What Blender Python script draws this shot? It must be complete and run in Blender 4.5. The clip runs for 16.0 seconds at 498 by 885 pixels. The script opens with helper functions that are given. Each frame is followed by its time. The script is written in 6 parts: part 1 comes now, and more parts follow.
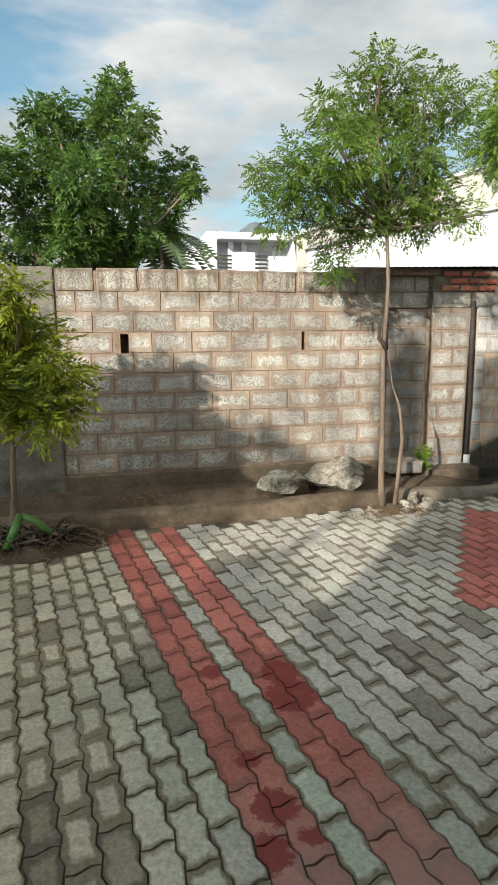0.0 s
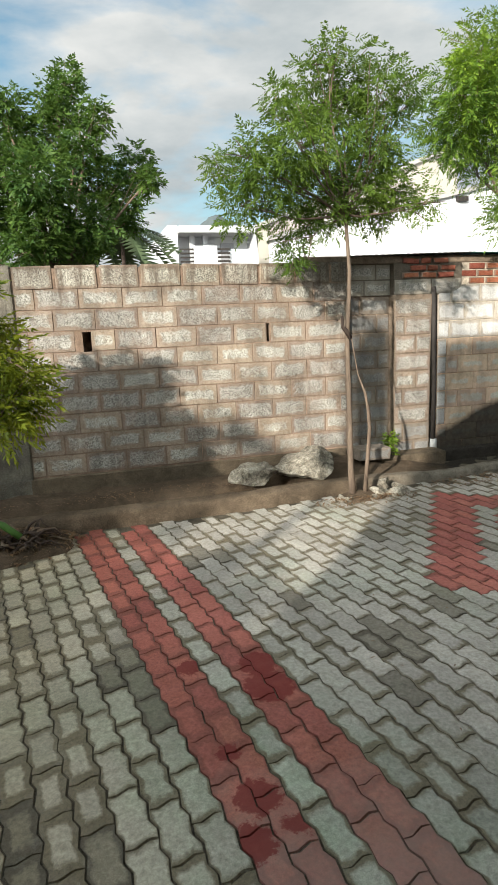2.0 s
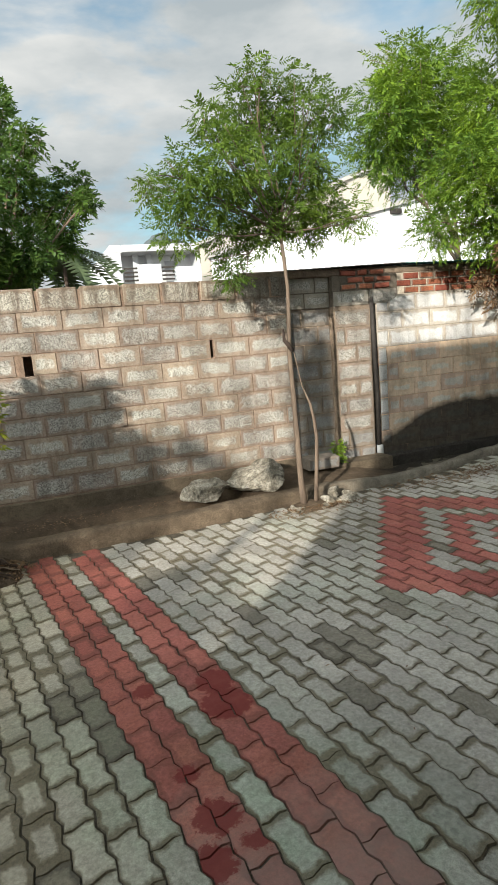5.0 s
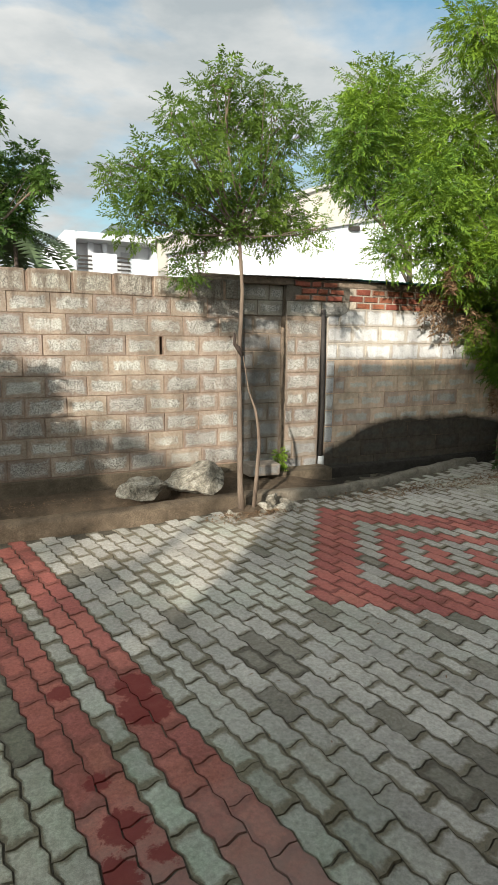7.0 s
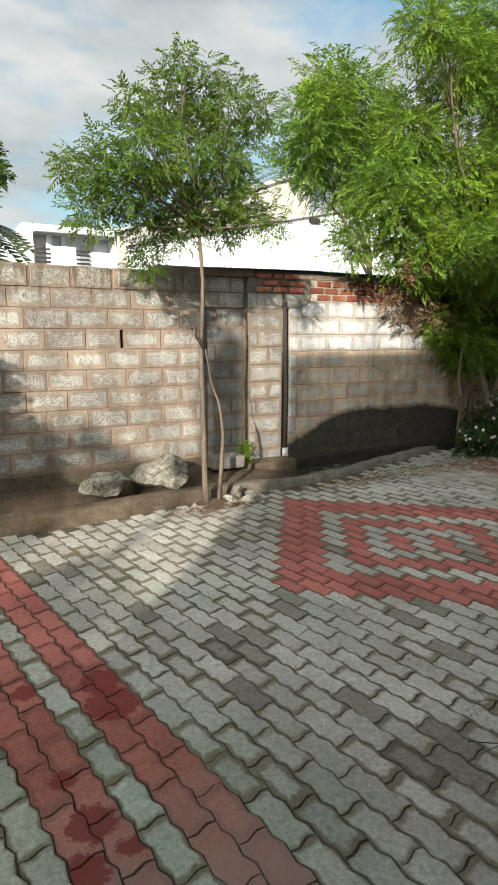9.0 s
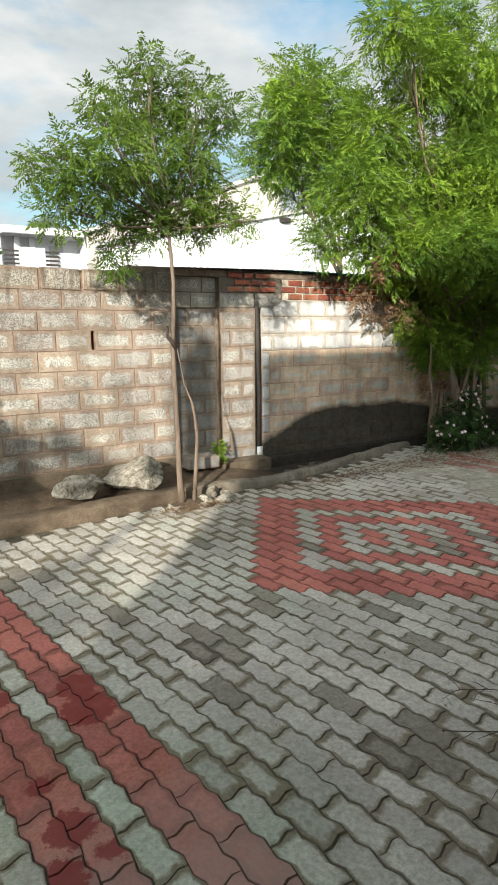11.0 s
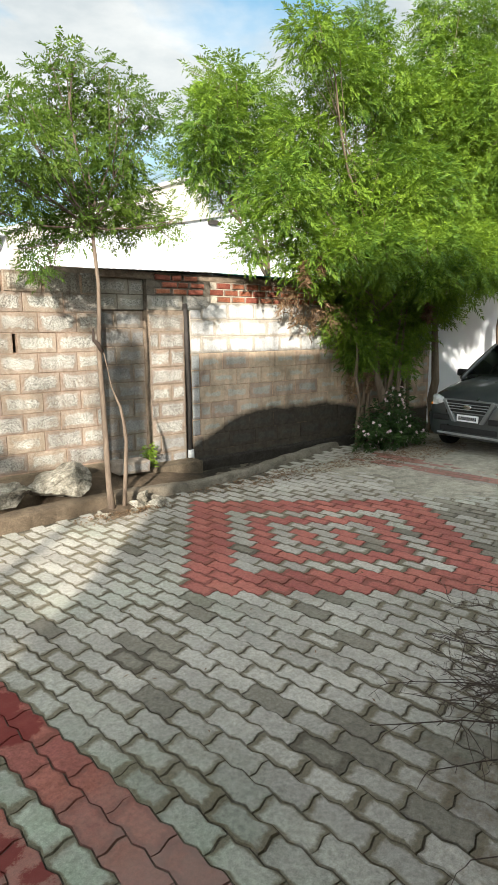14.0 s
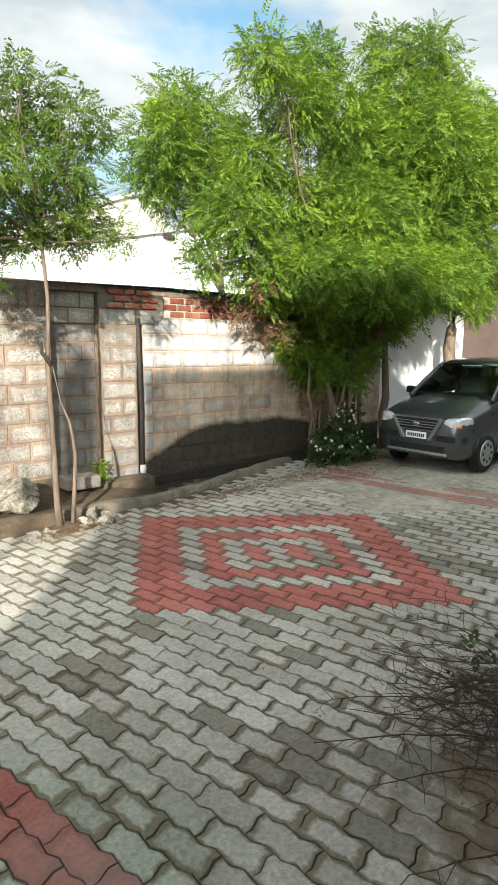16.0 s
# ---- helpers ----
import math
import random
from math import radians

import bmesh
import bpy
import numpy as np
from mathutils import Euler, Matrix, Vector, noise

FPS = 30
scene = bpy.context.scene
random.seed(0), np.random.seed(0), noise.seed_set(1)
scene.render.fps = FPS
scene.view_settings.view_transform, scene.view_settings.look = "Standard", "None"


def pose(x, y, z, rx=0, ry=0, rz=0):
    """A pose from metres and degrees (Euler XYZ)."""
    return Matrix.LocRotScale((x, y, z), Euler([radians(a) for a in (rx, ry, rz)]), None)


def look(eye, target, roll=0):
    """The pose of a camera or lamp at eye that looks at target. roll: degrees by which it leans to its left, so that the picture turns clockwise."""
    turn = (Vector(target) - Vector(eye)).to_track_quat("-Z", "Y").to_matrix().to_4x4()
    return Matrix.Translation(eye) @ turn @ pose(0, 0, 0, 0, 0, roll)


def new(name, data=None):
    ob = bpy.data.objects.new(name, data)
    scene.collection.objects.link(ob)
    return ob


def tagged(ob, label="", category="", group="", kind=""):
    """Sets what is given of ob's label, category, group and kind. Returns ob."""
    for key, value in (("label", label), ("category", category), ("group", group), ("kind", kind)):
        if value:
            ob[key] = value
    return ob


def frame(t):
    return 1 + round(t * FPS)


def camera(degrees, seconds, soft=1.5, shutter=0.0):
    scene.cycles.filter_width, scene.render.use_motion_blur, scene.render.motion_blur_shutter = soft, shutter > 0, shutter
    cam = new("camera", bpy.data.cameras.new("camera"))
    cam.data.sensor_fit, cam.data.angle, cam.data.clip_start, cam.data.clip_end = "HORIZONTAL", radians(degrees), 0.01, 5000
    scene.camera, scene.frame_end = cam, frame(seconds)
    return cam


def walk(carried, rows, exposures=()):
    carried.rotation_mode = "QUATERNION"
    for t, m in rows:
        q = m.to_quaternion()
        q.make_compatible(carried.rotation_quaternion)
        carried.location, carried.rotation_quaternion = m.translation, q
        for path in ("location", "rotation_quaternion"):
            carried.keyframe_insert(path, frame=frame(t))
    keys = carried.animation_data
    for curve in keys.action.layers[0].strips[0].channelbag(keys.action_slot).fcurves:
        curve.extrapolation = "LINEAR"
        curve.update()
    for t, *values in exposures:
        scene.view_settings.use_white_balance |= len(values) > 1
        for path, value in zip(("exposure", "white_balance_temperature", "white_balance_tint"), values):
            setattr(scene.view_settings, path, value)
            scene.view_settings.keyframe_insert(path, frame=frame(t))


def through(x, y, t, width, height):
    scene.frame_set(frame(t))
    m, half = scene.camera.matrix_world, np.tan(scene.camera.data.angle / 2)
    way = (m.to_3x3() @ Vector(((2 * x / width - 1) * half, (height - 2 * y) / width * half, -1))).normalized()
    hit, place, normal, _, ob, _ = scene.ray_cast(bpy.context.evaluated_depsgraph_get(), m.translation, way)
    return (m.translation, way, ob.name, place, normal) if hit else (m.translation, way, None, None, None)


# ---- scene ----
cam = camera(45.68, 16.0, soft=1.0)
# seconds, eye (x, y, z), yaw, pitch, roll; x runs along the long wall, y towards it
PATH = [
    (0, -0.0000, 0.0000, 1.6975, -12.342, -10.967, -0.316),
    (0.5, 0.0046, 0.0012, 1.6981, -13.076, -11.274, -1.149),
    (1, 0.0016, 0.0026, 1.6950, -14.033, -11.276, -1.486),
    (1.5, 0.0066, 0.0052, 1.6933, -14.675, -11.504, -1.841),
    (2, 0.0167, 0.0030, 1.6932, -15.204, -11.665, -2.310),
    (2.5, 0.0193, 0.0026, 1.6911, -15.717, -11.628, -2.756),
    (3, 0.0357, -0.0023, 1.6918, -15.824, -11.865, -3.261),
    (5.3, 0.0868, -0.0352, 1.7048, -20.446, -9.607, -4.364),
    (5.5, 0.1054, -0.0334, 1.7098, -20.532, -8.036, -3.209),
    (6, 0.0987, -0.0086, 1.7070, -22.224, -9.374, -2.071),
    (6.5, 0.0950, -0.0075, 1.7041, -23.813, -10.072, 0.168),
    (7, 0.0937, -0.0022, 1.7001, -25.232, -10.467, 0.866),
    (7.5, 0.1044, 0.0039, 1.6920, -26.216, -11.326, 1.027),
    (8, 0.1050, -0.0094, 1.6919, -27.046, -11.120, 0.561),
    (8.5, 0.1126, -0.0049, 1.6894, -27.740, -10.964, 0.287),
    (9, 0.1107, -0.0127, 1.6905, -28.582, -11.060, 0.319),
    (11.5, 0.1285, -0.0265, 1.6863, -31.841, -11.113, -1.240),
    (12, 0.1426, -0.0225, 1.6814, -32.852, -11.329, -2.296),
    (12.5, 0.1456, -0.0171, 1.6809, -34.988, -11.258, -1.403),
    (13, 0.1415, -0.0366, 1.6880, -35.546, -10.494, -1.569),
    (13.5, 0.1413, -0.0372, 1.6994, -36.622, -10.792, -0.746),
    (14, 0.1459, -0.0338, 1.6991, -37.547, -10.958, -0.228),
    (14.5, 0.1604, -0.0480, 1.7002, -38.596, -10.250, -0.296),
    (15, 0.1705, -0.0551, 1.7035, -39.578, -10.256, 0.248),
    (15.5, 0.1873, -0.0443, 1.7126, -40.925, -9.816, 0.353),
    (16, 0.1789, -0.0656, 1.7154, -41.799, -9.607, 0.633),
]
walk(cam, [(t, pose(x, y, z, 90 + pitch, 0, yaw) @ pose(0, 0, 0, 0, 0, roll)) for t, x, y, z, yaw, pitch, roll in PATH],
     [(0.0, 0.73), (3.0, 0.65), (6.0, 0.61), (7.0, 0.64), (9.0, 0.70), (12.5, 1.0), (14.5, 1.12), (16.0, 1.18)])

# ---- light: a low morning sun from behind and to the left, under broken cloud ----
SUN_UP, SUN_STRENGTH, SKY = 21.0, 5.0, 0.105
SUN_WAY = Vector((0.70, 0.714, -math.tan(radians(SUN_UP)))).normalized()

world = bpy.data.worlds.new("sky")
scene.world = world
world.use_nodes = True
wn, wl = world.node_tree.nodes, world.node_tree.links
wn.clear()


def wnode(kind, **inputs):
    n = wn.new(kind)
    for k, v in inputs.items():
        n.inputs[k.replace("_", " ")].default_value = v
    return n


sky = wn.new("ShaderNodeTexSky")
sky.sky_type, sky.sun_disc = "NISHITA", False
sky.air_density, sky.dust_density = 1.0, 0.6
sky.sun_elevation, sky.sun_rotation = radians(SUN_UP), math.atan2(-SUN_WAY.x, -SUN_WAY.y)
coord = wn.new("ShaderNodeTexCoord")
stretch = wn.new("ShaderNodeMapping")
stretch.inputs["Scale"].default_value = (1.6, 1.6, 4.2)
stretch.inputs["Location"].default_value = (0.35, 0.1, 0.42)
wl.new(coord.outputs["Generated"], stretch.inputs["Vector"])
puff = wnode("ShaderNodeTexNoise", Scale=1.5, Detail=9.0, Roughness=0.52, Distortion=0.25)
wl.new(stretch.outputs["Vector"], puff.inputs["Vector"])
cover = wn.new("ShaderNodeValToRGB")
cover.color_ramp.elements[0].position, cover.color_ramp.elements[1].position = 0.455, 0.58
cover.color_ramp.elements[0].color, cover.color_ramp.elements[1].color = (0.14, 0.14, 0.14, 1), (1, 1, 1, 1)
# the bank of cloud thickens towards the east
east = wn.new("ShaderNodeSeparateXYZ")
wl.new(coord.outputs["Generated"], east.inputs[0])
bank = wn.new("ShaderNodeMath")
bank.operation = "MULTIPLY_ADD"
bank.inputs[1].default_value = 0.3
drift = wn.new("ShaderNodeMath")
drift.operation, drift.use_clamp = "SUBTRACT", True
drift.inputs[1].default_value = 0.3
wl.new(east.outputs["X"], drift.inputs[0])
wl.new(drift.outputs[0], bank.inputs[0])
wl.new(puff.outputs["Fac"], bank.inputs[2])
low = wn.new("ShaderNodeMapRange")
for k, v in (("From Min", 0.34), ("From Max", 0.10), ("To Min", 0.0), ("To Max", 0.13)):
    low.inputs[k].default_value = v
wl.new(east.outputs["Z"], low.inputs["Value"])
hazy = wn.new("ShaderNodeMath")
wl.new(bank.outputs[0], hazy.inputs[0])
wl.new(low.outputs["Result"], hazy.inputs[1])
wl.new(hazy.outputs[0], cover.inputs["Fac"])
shade = wnode("ShaderNodeTexNoise", Scale=2.3, Detail=6.0, Roughness=0.55)
wl.new(stretch.outputs["Vector"], shade.inputs["Vector"])
grey = wn.new("ShaderNodeValToRGB")
grey.color_ramp.elements[0].position, grey.color_ramp.elements[1].position = 0.35, 0.68
grey.color_ramp.elements[0].color, grey.color_ramp.elements[1].color = (2.85, 3.2, 3.35, 1), (5.1, 5.15, 5.0, 1)
wl.new(shade.outputs["Fac"], grey.inputs["Fac"])
# cloud lit from behind is brighter round the sun
facing = wn.new("ShaderNodeVectorMath")
facing.operation = "DOT_PRODUCT"
wl.new(coord.outputs["Generated"], facing.inputs[0])
facing.inputs[1].default_value = -SUN_WAY
glow = wn.new("ShaderNodeMapRange")
glow.interpolation_type = "SMOOTHSTEP"
for k, v in (("From Min", -0.1), ("From Max", 1.0), ("To Min", 1.0), ("To Max", 5.0)):
    glow.inputs[k].default_value = v
wl.new(facing.outputs["Value"], glow.inputs["Value"])
lit = wn.new("ShaderNodeMixRGB")
lit.blend_type, lit.inputs["Fac"].default_value = "MULTIPLY", 1.0
wl.new(grey.outputs["Color"], lit.inputs["Color1"])
wl.new(glow.outputs["Result"], lit.inputs["Color2"])
blend = wn.new("ShaderNodeMixRGB")
wl.new(cover.outputs["Color"], blend.inputs["Fac"])
clear = wn.new("ShaderNodeMixRGB")
clear.blend_type, clear.inputs["Fac"].default_value, clear.inputs["Color2"].default_value = "MULTIPLY", 1.0, (0.72, 1.02, 0.98, 1)
wl.new(sky.outputs["Color"], clear.inputs["Color1"])
wl.new(clear.outputs["Color"], blend.inputs["Color1"])
wl.new(lit.outputs["Color"], blend.inputs["Color2"])
back = wnode("ShaderNodeBackground", Strength=SKY)
wl.new(blend.outputs["Color"], back.inputs["Color"])
wl.new(back.outputs["Background"], wn.new("ShaderNodeOutputWorld").inputs["Surface"])

lamp = bpy.data.lights.new("sun", "SUN")
lamp.energy, lamp.angle, lamp.color = SUN_STRENGTH, radians(1.0), (1.0, 0.95, 0.86)
sun = new("sun", lamp)
sun.matrix_world = look(Vector((-20, -20, 15)), Vector((-20, -20, 15)) + SUN_WAY)


# ---- materials ----
class Nodes:
    """A small wrapper that builds one principled material."""

    def __init__(self, name, rough=0.85, metal=0.0, coat=0.0, spec=0.3):
        self.mat = bpy.data.materials.new(name)
        self.mat.use_nodes = True
        self.t = self.mat.node_tree
        self.b = self.t.nodes["Principled BSDF"]
        self.b.inputs["Roughness"].default_value = rough
        self.b.inputs["Metallic"].default_value = metal
        self.b.inputs["Specular IOR Level"].default_value = spec
        self.b.inputs["Coat Weight"].default_value = coat

    def node(self, kind, **inputs):
        n = self.t.nodes.new(kind)
        for k, v in inputs.items():
            self.put(v, n.inputs[k.replace("_", " ")])
        return n

    def put(self, v, socket):
        if isinstance(v, bpy.types.NodeSocket):
            self.t.links.new(v, socket)
        else:
            socket.default_value = v

    def coords(self, kind="Object"):
        return self.t.nodes.new("ShaderNodeTexCoord").outputs[kind]

    def place(self):
        return self.node("ShaderNodeNewGeometry").outputs["Position"]

    def noise(self, vec, scale, detail=5.0, rough=0.55, distortion=0.0):
        return self.node("ShaderNodeTexNoise", Vector=vec, Scale=scale, Detail=detail, Roughness=rough, Distortion=distortion).outputs["Fac"]

    def cells(self, vec, scale, out="Distance"):
        return self.node("ShaderNodeTexVoronoi", Vector=vec, Scale=scale).outputs[out]

    def ramp(self, fac, *stops):
        n = self.node("ShaderNodeValToRGB", Fac=fac)
        e = n.color_ramp.elements
        while len(e) < len(stops):
            e.new(0.5)
        for el, (p, c) in zip(e, stops):
            el.position = p
            el.color = (*c, 1) if not isinstance(c, (int, float)) else (c, c, c, 1)
        return n.outputs["Color"]

    def mix(self, fac, a, b, how="MIX"):
        n = self.t.nodes.new("ShaderNodeMixRGB")
        n.blend_type = how
        for v, s in ((fac, "Fac"), (a, "Color1"), (b, "Color2")):
            if isinstance(v, tuple):
                v = (*v, 1)
            self.put(v, n.inputs[s])
        return n.outputs["Color"]

    def calc(self, how, a, b=0.0, c=0.0):
        n = self.t.nodes.new("ShaderNodeMath")
        n.operation = how
        for v, s in zip((a, b, c), n.inputs):
            self.put(v, s)
        return n.outputs[0]

    def vary(self, color, amount=0.15, hue=0.0):
        """Brightness (and hue) that differ from object to object."""
        r = self.node("ShaderNodeObjectInfo").outputs["Random"]
        n = self.node("ShaderNodeHueSaturation", Color=color, Value=self.calc("MULTIPLY_ADD", r, 2 * amount, 1 - amount))
        if hue:
            self.put(self.calc("MULTIPLY_ADD", r, 2 * hue, 0.5 - hue), n.inputs["Hue"])
        return n.outputs["Color"]

    def islands(self, color, amount=0.15, hue=0.0):
        """Brightness and hue that differ from piece to piece of a joined mesh."""
        r = self.node("ShaderNodeNewGeometry").outputs["Random Per Island"]
        n = self.node("ShaderNodeHueSaturation", Color=color, Value=self.calc("MULTIPLY_ADD", r, 2 * amount, 1 - amount))
        if hue:
            self.put(self.calc("MULTIPLY_ADD", r, 2 * hue, 0.5 - hue), n.inputs["Hue"])
        return n.outputs["Color"]

    def bump(self, height, strength=0.5, distance=0.01):
        n = self.node("ShaderNodeBump", Height=height, Strength=strength, Distance=distance)
        self.t.links.new(n.outputs["Normal"], self.b.inputs["Normal"])

    def done(self, color, rough=None):
        if isinstance(color, tuple):
            color = (*color, 1)
        self.put(color, self.b.inputs["Base Color"])
        if rough is not None:
            self.put(rough, self.b.inputs["Roughness"])
        return self.mat


def plain(name, color, rough=0.7, metal=0.0, grain=0.12, scale=12.0, coat=0.0, spec=0.3):
    m = Nodes(name, rough, metal, coat, spec)
    p = m.coords()
    n = m.noise(p, scale, 6)
    c2 = tuple(c * (1 - 2 * grain) for c in color)
    col = m.ramp(n, (0.3, c2), (0.7, color))
    m.bump(m.noise(p, scale * 6, 3), 0.15, 0.004)
    return m.done(col)


def paint_foot_shade(m, pos, col):
    """Shade painted into the colour: a long black hump along the side wall's foot."""
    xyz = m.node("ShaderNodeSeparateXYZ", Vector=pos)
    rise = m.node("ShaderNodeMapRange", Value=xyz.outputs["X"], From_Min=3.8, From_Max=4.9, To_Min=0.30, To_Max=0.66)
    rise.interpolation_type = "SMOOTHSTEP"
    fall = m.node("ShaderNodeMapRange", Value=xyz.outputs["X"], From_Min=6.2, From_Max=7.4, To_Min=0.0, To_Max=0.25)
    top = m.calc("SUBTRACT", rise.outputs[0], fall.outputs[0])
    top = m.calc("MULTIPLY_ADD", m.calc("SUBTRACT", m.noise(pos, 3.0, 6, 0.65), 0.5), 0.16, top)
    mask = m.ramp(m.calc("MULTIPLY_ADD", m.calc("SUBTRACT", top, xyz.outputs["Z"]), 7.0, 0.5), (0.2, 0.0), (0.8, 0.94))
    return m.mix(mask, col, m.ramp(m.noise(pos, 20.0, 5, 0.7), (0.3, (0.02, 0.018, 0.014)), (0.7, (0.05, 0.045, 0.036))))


def block_material(name, mortar, light, mid, dark, edge=0.17, speckle=1.0, foot_shade=False, mould=False):
    """Rough concrete block: exposed aggregate in the middle, smeared mortar round the edge."""
    m = Nodes(name, 0.95, spec=0.15)
    g = m.coords("Generated")
    pos = m.place()
    xyz = m.node("ShaderNodeSeparateXYZ", Vector=g)
    ax = m.calc("ABSOLUTE", m.calc("SUBTRACT", xyz.outputs["X"], 0.5))
    az = m.calc("ABSOLUTE", m.calc("SUBTRACT", xyz.outputs["Z"], 0.5))
    ex = m.calc("SUBTRACT", 0.5, ax)
    ez = m.calc("MULTIPLY", m.calc("SUBTRACT", 0.5, az), 0.5)
    near = m.calc("MINIMUM", ex, ez)
    wob = m.noise(pos, 7.5, 8, 0.7, 0.3)
    r = m.node("ShaderNodeObjectInfo").outputs["Random"]
    lim = m.calc("MULTIPLY_ADD", r, 0.07, edge * 0.30)
    near = m.calc("MULTIPLY_ADD", m.calc("SUBTRACT", wob, 0.5), 0.32, near)
    smear = m.ramp(m.calc("MULTIPLY_ADD", m.calc("SUBTRACT", lim, near), 11.0, 0.5), (0.2, 0.0), (0.8, 0.97))
    stones = m.cells(pos, 120.0, "Color")
    fine = m.noise(pos, 170.0, 3, 0.7)
    tone = m.ramp(m.node("ShaderNodeRGBToBW", Color=stones).outputs[0], (0.15, dark), (0.45, mid), (0.85, light))
    tone = m.mix(0.22, tone, m.ramp(fine, (0.3, dark), (0.7, light)))
    mud = m.ramp(m.noise(pos, 18.0, 7, 0.7), (0.3, tuple(c * 0.66 for c in mortar)), (0.7, mortar))
    mud = m.mix(0.2, mud, tone)
    col = m.mix(smear, tone, mud)
    smudge = m.ramp(m.noise(pos, 3.4, 9, 0.72, 0.8), (0.5, 0.0), (0.62, 0.5))
    col = m.mix(m.mix(1.0, smudge, (min(1.0, edge * 5),) * 3, "MULTIPLY"), col, mud)
    stain = m.ramp(m.noise(pos, 1.9, 7, 0.65, 0.4), (0.34, 0.5), (0.6, 1.0))
    col = m.mix(0.85, col, stain, "MULTIPLY")
    streak = m.node("ShaderNodeMapping", Vector=pos, Scale=(7.0, 7.0, 0.9))
    col = m.mix(0.5, col, m.ramp(m.noise(streak.outputs["Vector"], 1.0, 6, 0.65), (0.38, 0.55), (0.58, 1.0)), "MULTIPLY")
    col = m.vary(col, 0.16, 0.008)
    if mould:
        # black mould that has run down the wall's end under the young tree
        spot = m.node("ShaderNodeSeparateXYZ", Vector=pos)
        reach = m.node("ShaderNodeMapRange", Value=spot.outputs["X"], From_Min=1.9, From_Max=2.7, To_Min=-0.45, To_Max=0.42).outputs[0]
        reach = m.calc("MULTIPLY_ADD", m.calc("SUBTRACT", spot.outputs["Z"], 2.0), 1.1, reach)
        reach = m.calc("MULTIPLY_ADD", m.calc("SUBTRACT", m.noise(pos, 6.0, 7, 0.7), 0.5), 1.6, reach)
        col = m.mix(m.ramp(reach, (0.0, 0.0), (0.35, 0.85)), col, m.mix(0.3, (0.055, 0.045, 0.036), tone))
        # rain-washed grime under the coping
        grime = m.calc("MULTIPLY_ADD", m.calc("SUBTRACT", m.noise(streak.outputs["Vector"], 1.6, 7, 0.7), 0.5), 2.2, m.calc("SUBTRACT", spot.outputs["Z"], 2.0))
        col = m.mix(m.ramp(grime, (0.1, 0.0), (0.42, 0.7)), col, (0.10, 0.072, 0.052))
    if foot_shade:
        col = paint_foot_shade(m, pos, col)
    h = m.mix(smear, stones, (0.35, 0.35, 0.35))
    m.bump(m.node("ShaderNodeRGBToBW", Color=h).outputs[0], 0.75 * speckle, 0.012)
    return m.done(col)


def mortar_material(name, color, foot_shade=False, turn=None):
    m = Nodes(name, 0.95, spec=0.15)
    pos = m.place()
    col = m.ramp(m.noise(pos, 10.0, 7, 0.65), (0.25, tuple(c * 0.5 for c in color)), (0.7, color))
    if turn:
        # another mix of cement or soil from one place along the yard onwards
        x0, x1, other = turn
        go = m.node("ShaderNodeMapRange", Value=m.node("ShaderNodeSeparateXYZ", Vector=pos).outputs["X"], From_Min=x0, From_Max=x1).outputs[0]
        col = m.mix(go, col, m.ramp(m.noise(pos, 13.0, 7, 0.65), (0.3, tuple(c * 0.6 for c in other)), (0.7, other)))
    col = m.mix(0.7, col, m.ramp(m.noise(pos, 1.6, 4, 0.6), (0.35, 0.6), (0.62, 1.0)), "MULTIPLY")
    if foot_shade:
        col = paint_foot_shade(m, pos, col)
    # coarse sand, pale grit and black mould
    grit = m.noise(pos, 95.0, 4, 0.75)
    col = m.mix(0.75, col, m.ramp(grit, (0.32, 0.45), (0.62, 1.15)), "MULTIPLY")
    mould = m.ramp(m.noise(pos, 4.2, 8, 0.72, 0.5), (0.52, 0.0), (0.66, 0.6))
    col = m.mix(mould, col, tuple(c * 0.22 for c in color))
    m.bump(m.calc("MULTIPLY_ADD", m.noise(pos, 24.0, 6, 0.7), 1.6, grit), 0.85, 0.014)
    return m.done(col)


